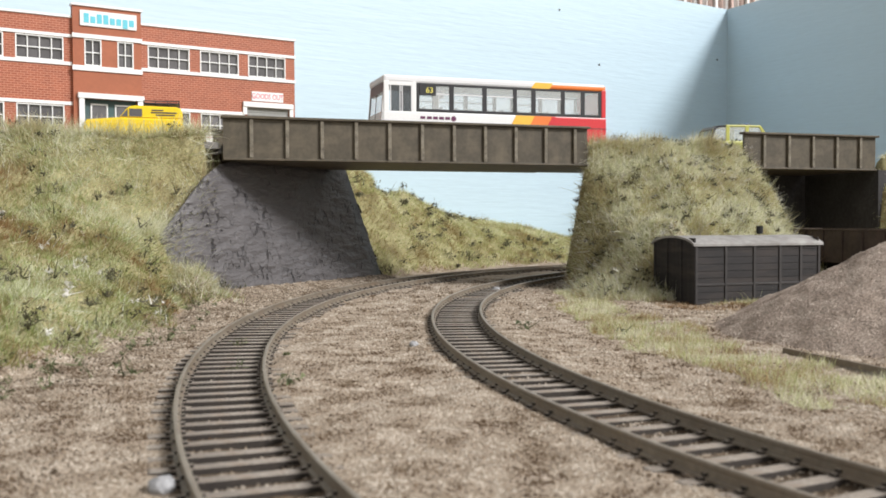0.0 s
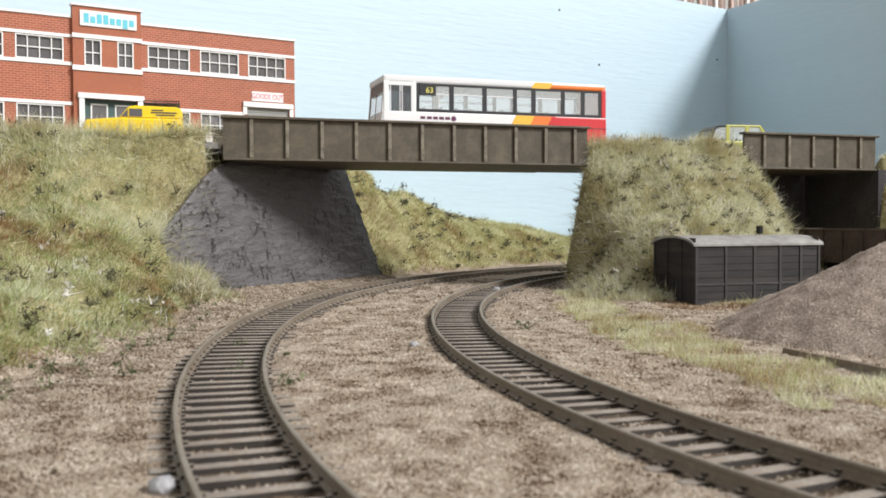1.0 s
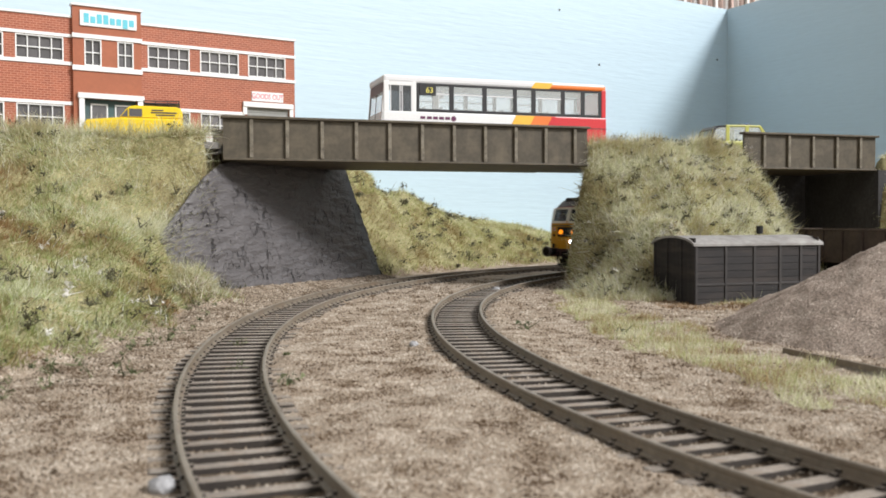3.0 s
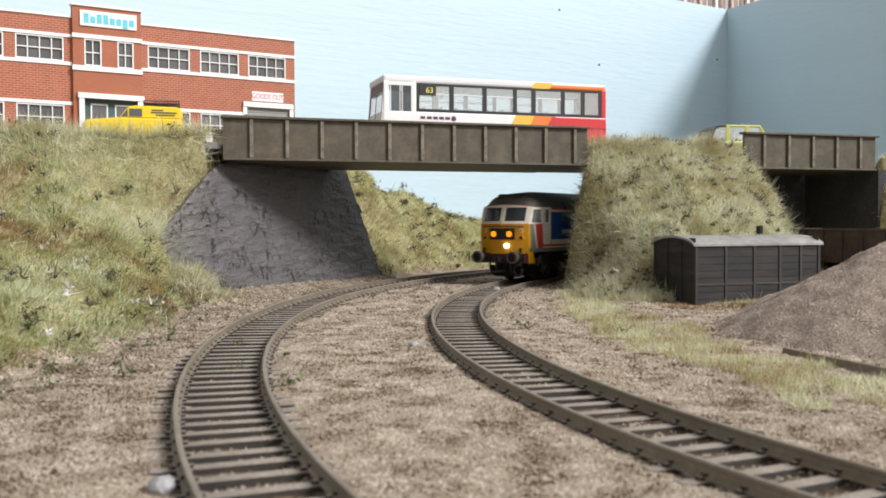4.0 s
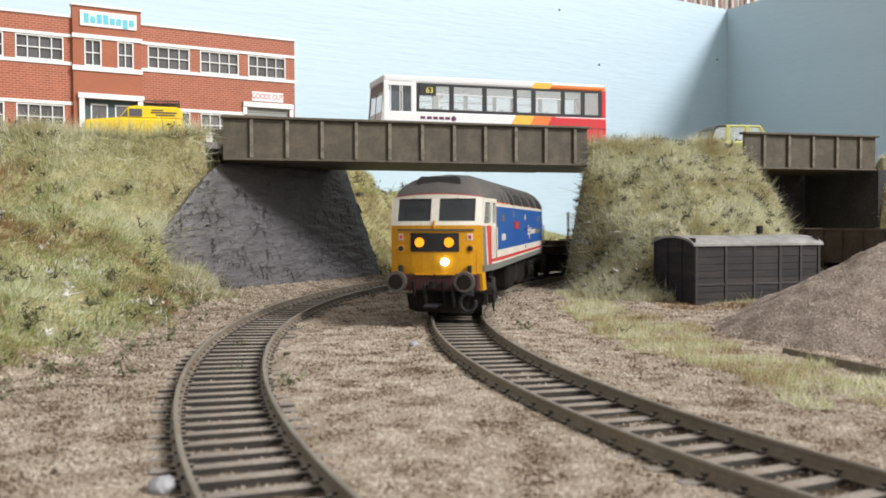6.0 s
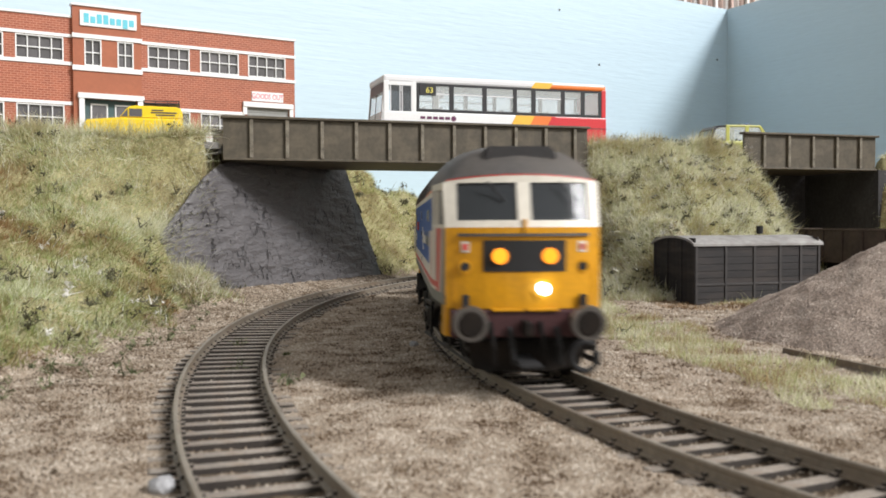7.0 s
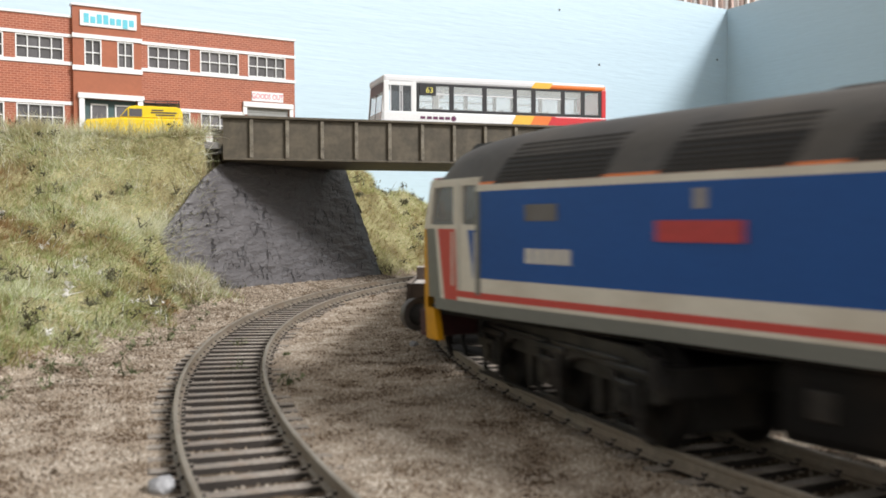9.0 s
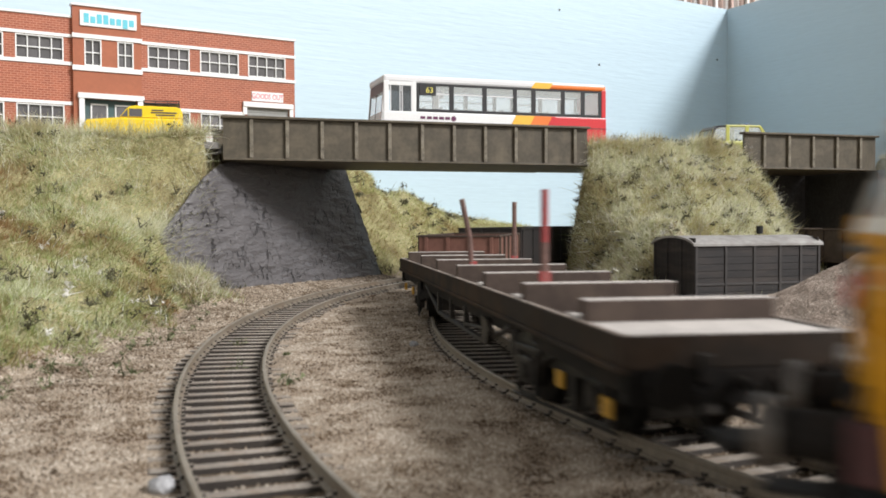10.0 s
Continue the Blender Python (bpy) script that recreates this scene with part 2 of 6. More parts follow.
def dist_poly(px, py, pts):
    d = np.full(px.shape, 1e9)
    for (ax, ay), (bx, by) in zip(pts[:-1], pts[1:]):
        t = np.clip(((px - ax) * (bx - ax) + (py - ay) * (by - ay)) / ((bx - ax) ** 2 + (by - ay) ** 2), 0, 1)
        d = np.minimum(d, np.hypot(px - ax - t * (bx - ax), py - ay - t * (by - ay)))
    return d


def inside(px, py, pts):
    c = np.zeros(px.shape, bool)
    for (ax, ay), (bx, by) in zip(pts, pts[1:] + pts[:1]):
        with np.errstate(divide="ignore", invalid="ignore"):
            c ^= ((ay > py) != (by > py)) & (px < (bx - ax) * (py - ay) / (by - ay + 1e-12) + ax)
    return c


def bank(px, py, crest, foot, top, power=1.0):
    """Height of a bank: top within the crest's outline, falling to nothing at the foot's."""
    dc = dist_poly(px, py, crest + crest[:1])
    df = dist_poly(px, py, foot + foot[:1])
    t = np.where(inside(px, py, crest), 1.0, np.where(inside(px, py, foot), df / (df + dc + 1e-9), 0.0))
    return top * t ** power


def lumps(px, py, size, seed):
    """Smooth random hills of about that size, between -1 and 1."""
    rng = np.random.RandomState(seed)
    out = np.zeros(px.shape)
    for k in range(10):
        a, w = rng.uniform(0, 2 * np.pi), rng.uniform(0.6, 1.6) * 2 * np.pi / size / 2
        out += np.sin((px * np.cos(a) + py * np.sin(a)) * w + rng.uniform(0, 6.3))
    return out / 4.5


FOOT_X = 65
CREST_A = [(-700, 250), (-205, road_edge(-205)), (-115, road_edge(-115) - 1), (-110, 452), (-66, 541), (-66, 900), (-700, 900)]
FOOT_A = [(-700, 40), (-140, 120), (-100, 190), (-93, 240), (-95, 320), (-106, 372), (-117, 405), (-111, 450), (-60, 541), (-48, 600), (-48, 920), (-700, 920)]
CREST_B = [(80, road_edge(80)), (170, road_edge(170)), (205, 630), (150, 640), (112, 575)]
FOOT_B = [(67, 507), (71, 470), (92, 440), (140, 438), (196, 460), (204, 530), (228, 640), (140, 650), (103, 585), (85, 545)]
CREST_C = [(268, road_edge(268)), (600, road_edge(600)), (600, 760), (268, 640)]
FOOT_C = [(263, 550), (300, 490), (600, 520), (600, 780), (263, 660)]
CREST_E = [(84, 482), (93, 452), (112, 440), (120, 470), (100, 490)]          # the mound's spreading foot
FOOT_E = [(FOOT_X, 520), (FOOT_X + 2, 480), (62, 440), (60, 402), (88, 392), (150, 425), (150, 490)]
CREST_D = [(-70, 640), (-48, 648), (-26, 760), (-30, 1100), (-70, 1100)]
FOOT_D = [(-38, 590), (-10, 640), (60, 735), (130, 800), (220, 850), (220, 1100), (-100, 1100), (-100, 590)]


def track_gap(px, py):
    """Distance to the nearer track's centre line."""
    return np.minimum(dist_poly(px, py, [on(LEFT, s)[:2] for s in range(-200, 641, 30)]), dist_poly(px, py, [on(RIGHT, s)[:2] for s in range(-420, 761, 30)]))


def height(px, py):
    z = np.full(px.shape, -2.8) + 0.45 * lumps(px, py, 25, 1) + 0.25 * lumps(px, py, 6, 2)
    rough = 3.1 * lumps(px, py, 22, 3) + 1.6 * lumps(px, py, 8, 4)
    za = bank(px, py, CREST_A, FOOT_A, 76, 0.9)
    zb = bank(px, py, CREST_B, FOOT_B, 78, 0.75)
    zc = bank(px, py, CREST_C, FOOT_C, 74, 0.9)
    zd = bank(px, py, CREST_D, FOOT_D, 56, 1.2)
    ze = bank(px, py, CREST_E, FOOT_E, 30, 1.7)
    up = np.maximum(np.maximum(np.maximum(za, zb), np.maximum(zc, zd)), ze)
    up = np.maximum(up, 13 * np.exp(-((px + 110) ** 2 + (py - 402) ** 2) / 150))      # a tussock by the abutment
    road = (py > road_edge(px) + 6) & (py < road_edge(px) + 70) & (up > 70)
    hill = np.where(up > 0.01, up + rough * np.clip(up / 10, 0, 1) * np.clip((78 - up) / 4, 0.25, 1), 0)
    hill = np.where(road, 68.0, hill)
    z = z + 0.15 - 0.85 * np.exp(-(track_gap(px, py) / 9.3) ** 6)
    near = dist_poly(px, py, [on(RIGHT, q)[:2] for q in range(-330, 121, 30)])
    z = z + 0.6 * np.exp(-((near - 14.5) / 3.6) ** 2)                 # ballast heaped over the sleeper ends
    z = z + 4.0 * np.exp(-(dist_poly(px, py, [(-120, 405), (-88, 468), (-40, 562)]) / 12) ** 2)
    return z + hill


def spaced(lo, hi, fine_lo, fine_hi, fine, coarse):
    out = [lo]
    while out[-1] < hi:
        v = out[-1]
        gap = max(fine_lo - v, v - fine_hi, 0)
        out.append(v + min(coarse, fine + gap * 0.04))
    return np.array(out)


def grid_mesh(name, xs, ys, zf, mat):
    gx, gy = np.meshgrid(xs, ys)
    gz = zf(gx, gy)
    nx, ny = len(xs), len(ys)
    co = np.stack([gx, gy, gz], -1).reshape(-1, 3) * MM
    i = np.arange((ny - 1) * (nx - 1))
    a = (i // (nx - 1)) * nx + i % (nx - 1)
    quads = np.stack([a, a + 1, a + nx + 1, a + nx], 1)
    me = bpy.data.meshes.new(name)
    me.vertices.add(len(co))
    me.vertices.foreach_set("co", co.ravel())
    me.loops.add(quads.size)
    me.loops.foreach_set("vertex_index", quads.ravel())
    me.polygons.add(len(quads))
    me.polygons.foreach_set("loop_start", np.arange(0, quads.size, 4))
    me.polygons.foreach_set("use_smooth", np.ones(len(quads), bool))
    me.update()
    me.validate()
    me.materials.append(mat)
    return me


def is_bank(px, py):
    return np.maximum(np.maximum(bank(px, py, CREST_A, FOOT_A, 76, 0.9), bank(px, py, CREST_B, FOOT_B, 78, 0.75)),
                      np.maximum(bank(px, py, CREST_C, FOOT_C, 74, 0.9), bank(px, py, CREST_D, FOOT_D, 56, 1.2)))


ground = tagged(new("ground", grid_mesh("ground", spaced(-700, 1160, -140, 220, 2.0, 20), spaced(-320, 1100, 60, 560, 2.0, 20), height, BALLAST)),
                "brown ballast scatter and grassy embankments of a model railway", "ground", kind="structure")
ground.data.materials.append(TURF)
ground.data.materials.append(BED)
mid = np.zeros(len(ground.data.polygons) * 3)
ground.data.polygons.foreach_get("center", mid)
mid = mid.reshape(-1, 3) / MM
ground.data.polygons.foreach_set("material_index", (is_bank(mid[:, 0], mid[:, 1]) + lumps(mid[:, 0], mid[:, 1], 14, 30) > 3.5).astype(int)
                                     + 2 * (track_gap(mid[:, 0], mid[:, 1]) < 9.8 + 1.4 * lumps(mid[:, 0], mid[:, 1], 9, 37)))


# ---- the blue boards behind the layout ----
def board(name, p, q, h, t, side, label):
    """A standing board from p to q, its face on that line, its thickness to the given side."""
    p, q = Vector((*p, 0)), Vector((*q, 0))
    d = (q - p).normalized()
    nrm = Vector((-d.y, d.x, 0)) * t * side
    bm = bmesh.new()
    lo = [bm.verts.new(v) for v in (p, q, q + nrm, p + nrm)]
    hi = [bm.verts.new(v + Vector((0, 0, h))) for v in (p, q, q + nrm, p + nrm)]
    bm.faces.new(lo), bm.faces.new(hi)
    for i in range(4):
        bm.faces.new((lo[i], lo[(i + 1) % 4], hi[(i + 1) % 4], hi[i]))
    bmesh.ops.recalc_face_normals(bm, faces=bm.faces)
    bmesh.ops.translate(bm, vec=(0, 0, -10), verts=bm.verts)
    return tagged(part(name, bm, SKYBOARD), label, "backdrop", kind="structure")


CORNER = (355, 1150)
board("backdrop_back", (CORNER[0] - 1.52 * 800, CORNER[1] - 800), CORNER, 306, 6, 1, "sky blue painted backdrop board with brush marks")



def side_board():
    """The side board, with a low opening where the track leaves the scene."""
    run = 1100 * math.hypot(0.51, 1)
    bm = holed_board(0, run, -10, 296, [(OPENING - 75, OPENING + 75, -10, 70)])
    b = tagged(part("backdrop_side", bm, SKYBOARD), "sky blue painted side board in shade", "backdrop", kind="structure")
    b.matrix_world = at(CORNER[0], CORNER[1], 0, 0, 0, math.degrees(math.atan2(-1, 0.51)))


def holed_board(x0, x1, z0, z1, holes):
    bm = bmesh.new()
    xs = sorted({x0, x1, *(v for h in holes for v in h[:2])})
    zs = sorted({z0, z1, *(v for h in holes for v in h[2:])})
    for a, b in zip(xs[:-1], xs[1:]):
        for c, d in zip(zs[:-1], zs[1:]):
            if not any(h[0] <= a and b <= h[1] and h[2] <= c and d <= h[3] for h in holes):
                box(a, b, 0, 6, c, d, 0, bm)
    bmesh.ops.remove_doubles(bm, verts=bm.verts, dist=0.001)
    seen = {}
    for f in bm.faces:
        seen.setdefault(tuple(round(v, 1) for v in f.calc_center_median()), []).append(f)
    bmesh.ops.delete(bm, geom=[f for q in seen.values() if len(q) > 1 for f in q], context="FACES")
    return bm


OPENING = 317
side_board()
for k, z in ((10, 232), (118, 208), (150, 262), (330, 196), (700, 250)):
    p = Vector((CORNER[0] - 1.52 * k, CORNER[1] - k, z))
    tagged(part("nail_head", rod(p, p + Vector((0.55, -0.83, 0)) * 0.4, 1.2, 8), DARK), "tiny dark nail head in the blue board", "nail")
baseboard = tagged(part("baseboard", box(-700, 1160, -320, 1100, -30, -9), material("plywood_board", (0.36, 0.24, 0.13), 0.7, 0, 0.15, 300, 20)),
                   "plywood baseboard that carries the model railway", "baseboard", kind="structure")



def room():
    """The white room wall and the striped curtain that show over the boards."""
    tagged(part("room_wall", box(150, 1000, 2300, 2320, -40, 760), material("white_room_wall", (0.78, 0.77, 0.75), 0.7, 0, 0.04)), "plain white wall of the room", "wall", kind="structure")
    c = thing("curtain", at(492, 2297.9, 250), "hanging curtain with pink-brown and white stripes", "curtain")
    a, b = material("pink_brown_cloth", (0.62, 0.47, 0.42), 0.9, 0, 0.1), material("white_cloth", (0.85, 0.83, 0.81), 0.9, 0, 0.06)
    for k in range(22):
        x, w = k * 13, 12.6
        fold = [(x, 0), (x + w * 0.3, -5 * (k % 3)), (x + w * 0.7, -6), (x + w, 0), (x + w, 2), (x, 2)]
        part("stripe", prism(fold, 0, 420, axis="z"), a if k % 2 else b, c)


room()


# ---- track ----
def sweep(line, s0, s1, step, outline, bm, side):
    """A section (offset to the left, height) carried along the line."""
    rings = []
    for s in np.arange(s0, s1, step):
        x, y, a = on(line, s)
        rings.append([bm.verts.new((x - math.sin(a) * (o + side), y + math.cos(a) * (o + side), h)) for o, h in outline])
    k = len(outline)
    for r, q in zip(rings[:-1], rings[1:]):
        for i in range(k):
            f = bm.faces.new((r[i], r[(i + 1) % k], q[(i + 1) % k], q[i]))
            f.material_index = 1 if max(r[i].co.z, r[(i + 1) % k].co.z) > -0.3 and min(r[i].co.z, r[(i + 1) % k].co.z) > -0.5 else 0
    bm.faces.new(rings[0]), bm.faces.new(rings[-1][::-1])
    bmesh.ops.recalc_face_normals(bm, faces=bm.faces)
    return bm


RAIL_OUT = [(-0.9, -2.5), (-0.9, -2.25), (-0.28, -1.95), (-0.22, -0.95), (-0.44, -0.65), (-0.44, -0.14), (-0.3, 0), (0.3, 0), (0.44, -0.14), (0.44, -0.65), (0.22, -0.95), (0.28, -1.95), (0.9, -2.25), (0.9, -2.5)]


def sleeper_mesh():
    bm = box(-1.4, 1.4, -13.4, 13.4, -4.6, -2.5, 0.2)
    for r in (-8.75, 8.75):
        for o in (-1.7, 1.7):
            box(-0.55, 0.55, r + o * 0.75 - 0.4, r + o * 0.75 + 0.4, -2.6, -2.05, 0, bm)
        box(-0.45, 0.45, r - 0.6, r + 0.6, -2.3, -1.6, 0, bm)
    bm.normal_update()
    # dusty colour on top; every other face gets the painted-in shade
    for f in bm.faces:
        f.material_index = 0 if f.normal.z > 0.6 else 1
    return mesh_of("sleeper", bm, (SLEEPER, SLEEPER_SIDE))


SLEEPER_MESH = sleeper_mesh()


def lay_track(line, s0, s1, label):
    t = thing("railway_track", Matrix(), label, "railway track", "curved tracks", "structure")
    for side in (-8.75, 8.75):
        part("rail", sweep(line, s0, s1, 5.0, RAIL_OUT, bmesh.new(), side), (RAIL, RAIL_HEAD), t, "rust-brown weathered metal rail")
    for s in np.arange(s0 + 3, s1, 7.3):
        x, y, a = on(line, s + random.uniform(-0.25, 0.25))
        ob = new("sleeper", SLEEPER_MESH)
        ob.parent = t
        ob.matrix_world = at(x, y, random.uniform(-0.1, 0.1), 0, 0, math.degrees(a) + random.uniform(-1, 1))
    return t


lay_track(LEFT, -200, 640, "curved model railway track on tan ballast, weathered rails")
lay_track(RIGHT, -450, 1470, "curved model railway track passing under the girder bridge")


# ---- bridges ----
ROADM = pose(0, 0, 0, 0, 0, math.degrees(math.atan(SLOPE)))
ROAD_TURN = math.degrees(math.atan(SLOPE))


def girder_bridge(x0, length, deck, label, ribs, over=0.0):
    br = thing("girder_bridge", at(x0, road_edge(x0), 64, 0, 0, ROAD_TURN), label, "bridge", "road bridges")
    for name, y in (("girder", 0), ("girder", deck)):
        g = part(name, box(0, length, y, y + 1.6, 0, 19), GIRDER, br)
        part("top_flange", box(-1, length + 1, y - 2.2, y + 3.4, 19, 20.2, 0.2), GIRDER, g)
        part("bottom_flange", box(0, length, y - 1.6, y + 3, -1.0, 0, 0.2), GIRDER, g)
        for i in range(ribs):
            x = 13.2 + i * 17.2
            if name == "girder" and y == 0:
                part("stiffener", box(x - 0.9, x + 0.9, -1.5, 0, 0.2, 18.9, 0.25), GIRDER_RIB, g)
    part("deck", prism([(0, 1.7), (length, 1.7), (length + over, deck - 0.1), (0, deck - 0.1)], -0.9, 4.0, axis="z"), GIRDER, br)
    return br


girder_bridge(-105, 193, 68, "weathered olive-brown plate girder road bridge over two tracks", 11, 32.0)
girder_bridge(174, 94, 68, "weathered brown plate girder road bridge beside the mound", 5)


PALE_CHIP = material("bare_plaster", (0.6, 0.59, 0.57), 0.8)


def abutment():
    """One bent sheet that leans back, its near end curling into the bank."""
    bm = bmesh.new()
    base = [(-124, 396), (-110, 424), (-84, 470), (-37, 560)]
    head = [(-130, 402), (-113, 434), (-107, 452), (-58, 541)]
    tops = [20, 55, 63.6, 63.6]
    n = 30
    f0 = np.linspace(0, 3, n)
    bx, by, hx, hy = (np.interp(f0, range(4), [p[i] for p in q]) for q, i in ((base, 0), (base, 1), (head, 0), (head, 1)))
    tz = np.interp(f0, range(4), tops)
    k = np.ones(5) / 5
    bx[2:-2], by[2:-2], hx[2:-2], hy[2:-2], tz[2:-2] = (np.convolve(v, k, "valid") for v in (bx, by, hx, hy, tz))
    rows = []
    for j in range(21):
        u = j / 20
        rows.append([bm.verts.new((a + (c - a) * u, b + (d - b) * u, -5 + (z + 5) * u)) for a, b, c, d, z in zip(bx, by, hx, hy, tz)])
    for r, q in zip(rows[:-1], rows[1:]):
        for i in range(n - 1):
            bm.faces.new((r[i], r[i + 1], q[i + 1], q[i]))
    bmesh.ops.recalc_face_normals(bm, faces=bm.faces)
    bmesh.ops.solidify(bm, geom=bm.faces[:], thickness=1.2)
    for f in bm.faces:
        f.smooth = True
    wall = tagged(part("bridge_abutment", bm, STONE), "grey painted bridge abutment leaning back, with cracked surface", "abutment", kind="structure")
    a, b = Vector((base[-1][0], base[-1][1], -5)), Vector((head[-1][0], head[-1][1], 63))
    z = 0.0
    while z < 0.97:                                      # the flaked far edge: dark strips added for the unlit gap, and bits of bare plaster
        p, h, w = a + (b - a) * z, random.uniform(3, 9), random.uniform(-0.3, 2.6)
        lean = (b.x - a.x) / (b.z - a.z) * h
        chip = prism([(p.x - 1.0, p.z), (p.x + w, p.z + 0.4), (p.x + w * random.uniform(0.4, 1.0) + lean, p.z + h), (p.x - 1.2 + lean, p.z + h + 0.6)], p.y + 0.4, p.y + 2.2)
        part("gap_strip", chip, SLEEPER_SIDE, wall, "ragged dark strip standing in for the dark gap beside the plaster")
        if random.random() < 0.3:
            part("plaster_chip", box(p.x + w * 0.3, p.x + w * 0.3 + 0.8, p.y - 0.2, p.y + 0.5, p.z + 1, p.z + 2.0, 0.2), PALE_CHIP, wall, "small bare plaster chip")
        z += h / 68
    return wall


abutment()


def wall_block(name, x0, x1, y0, y1, z0, z1, mat, label):
    return tagged(part(name, box(x0, x1, y0, y1, z0, z1), mat), label, "wall", kind="structure")


# dark grey brick made near black: the shade below the bridge is in the colour
SHADED_BRICK = material("shaded_dark_brick", (0.038, 0.036, 0.038), 0.85, 0, 0.25, 500, 60, bump=0.4, bump_scale=300)
t = wall_block("retaining_wall", -30, 130, 0, 5, -70, 7, SHADED_BRICK, "dark brick retaining wall, coloured with the shade under the small road bridge")
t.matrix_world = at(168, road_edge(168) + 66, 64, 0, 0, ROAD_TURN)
t = wall_block("pier_wall", 0, 8, -2, 70, -70, 0, SHADED_BRICK, "dark brick pier carrying the small road bridge")
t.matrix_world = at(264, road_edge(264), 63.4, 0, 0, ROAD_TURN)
t = wall_block("pier_wall", 0, 4, 4, 66, -70, 0, SHADED_BRICK, "dark brick pier carrying the small road bridge")
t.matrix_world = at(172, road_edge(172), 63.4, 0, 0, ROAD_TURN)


def road_strip(x0, x1, label):
    bm = box(0, (x1 - x0) / math.cos(math.radians(ROAD_TURN)), 2.5, 66, -3, 0)
    t = tagged(part("road", bm, ROAD), label, "road", kind="structure")
    t.matrix_world = at(x0, road_edge(x0), 71.6, 0, 0, ROAD_TURN)


road_strip(-420, -106, "grey road on the grassy embankment")
road_strip(80, 173, "grey road between the two bridges")
t = part("road", box(0.5, 192.5, 2.6, 66, -3.6, 0), ROAD)
t.matrix_world = at(-105, road_edge(-105), 71.6, 0, 0, ROAD_TURN)
tagged(t, "grey road surface across the girder bridge", "road", kind="structure")
t = part("road", box(0.5, 93.5, 2.6, 66, -3.6, 0), ROAD)
t.matrix_world = at(174, road_edge(174), 71.6, 0, 0, ROAD_TURN)
tagged(t, "grey road surface across the small bridge", "road", kind="structure")


# ---- factory ----
def brick_material():
    m = bpy.data.materials.new("printed_red_brick")
    m.use_nodes = True
    n, l = m.node_tree.nodes, m.node_tree.links
    b = n["Principled BSDF"]
    b.inputs["Roughness"].default_value = 0.6
    co = n.new("ShaderNodeTexCoord")
    sx = n.new("ShaderNodeSeparateXYZ")
    cx = n.new("ShaderNodeCombineXYZ")
    l.new(co.outputs["Object"], sx.inputs[0])
    l.new(sx.outputs["X"], cx.inputs["X"])
    l.new(sx.outputs["Z"], cx.inputs["Y"])
    t = n.new("ShaderNodeTexBrick")
    t.inputs["Scale"].default_value = 1000
    for key, v in (("Brick Width", 3.9), ("Row Height", 1.5), ("Mortar Size", 0.22), ("Mortar Smooth", 0.4), ("Bias", 0.0)):
        t.inputs[key].default_value = v
    t.inputs["Color1"].default_value = (0.35, 0.092, 0.042, 1)
    t.inputs["Color2"].default_value = (0.27, 0.066, 0.03, 1)
    t.inputs["Mortar"].default_value = (0.50, 0.22, 0.14, 1)
    l.new(cx.outputs[0], t.inputs["Vector"])
    nz = n.new("ShaderNodeTexNoise")
    nz.inputs["Scale"].default_value = 60
    l.new(co.outputs["Object"], nz.inputs["Vector"])
    mr = n.new("ShaderNodeMapRange")
    mr.inputs["To Min"].default_value, mr.inputs["To Max"].default_value = 0.85, 1.15
    l.new(nz.outputs["Fac"], mr.inputs["Value"])
    h = n.new("ShaderNodeHueSaturation")
    l.new(t.outputs["Color"], h.inputs["Color"])
    l.new(mr.outputs["Result"], h.inputs["Value"])
    l.new(h.outputs[0], b.inputs["Base Color"])
    bp = n.new("ShaderNodeBump")
    bp.inputs["Strength"].default_value, bp.inputs["Distance"].default_value, bp.invert = 0.3, 0.00015, True
    l.new(t.outputs["Fac"], bp.inputs["Height"])
    l.new(bp.outputs[0], b.inputs["Normal"])
    return m


BRICK = brick_material()
PLAIN_BRICK = material("plain_orange_brick", (0.34, 0.102, 0.046), 0.6, 0, 0.06, 500, 40)
PANE = material("grey_window_film", (0.105, 0.10, 0.105), 0.18, 0, 0.3, 60, 25)
SHUTTER = material("grey_roller_shutter", (0.30, 0.30, 0.29), 0.5, 0, 0.08)
TEAL = material("dark_teal_door", (0.05, 0.10, 0.10), 0.5, 0, 0.1)
SIGN_BLUE = material("sign_blue", (0.12, 0.52, 0.64), 0.5, 0, 0.05)
SIGN_RED = material("sign_red", (0.62, 0.05, 0.10), 0.5, 0, 0.05)


def holed(x0, x1, z0, z1, y0, y1, holes):
    """A wall panel with openings that go through it."""
    bm = bmesh.new()
    xs = sorted({x0, x1, *(v for h in holes for v in h[:2])})
    zs = sorted({z0, z1, *(v for h in holes for v in h[2:])})
    for a, b in zip(xs[:-1], xs[1:]):
        for c, d in zip(zs[:-1], zs[1:]):
            if not any(h[0] <= a and b <= h[1] and h[2] <= c and d <= h[3] for h in holes):
                box(a, b, y0, y1, c, d, 0, bm)
    bmesh.ops.remove_doubles(bm, verts=bm.verts, dist=0.001)
    seen = {}
    for f in bm.faces:
        seen.setdefault(tuple(round(v, 2) for v in f.calc_center_median()), []).append(f)
    bmesh.ops.delete(bm, geom=[f for q in seen.values() if len(q) > 1 for f in q], context="FACES")
    return bm


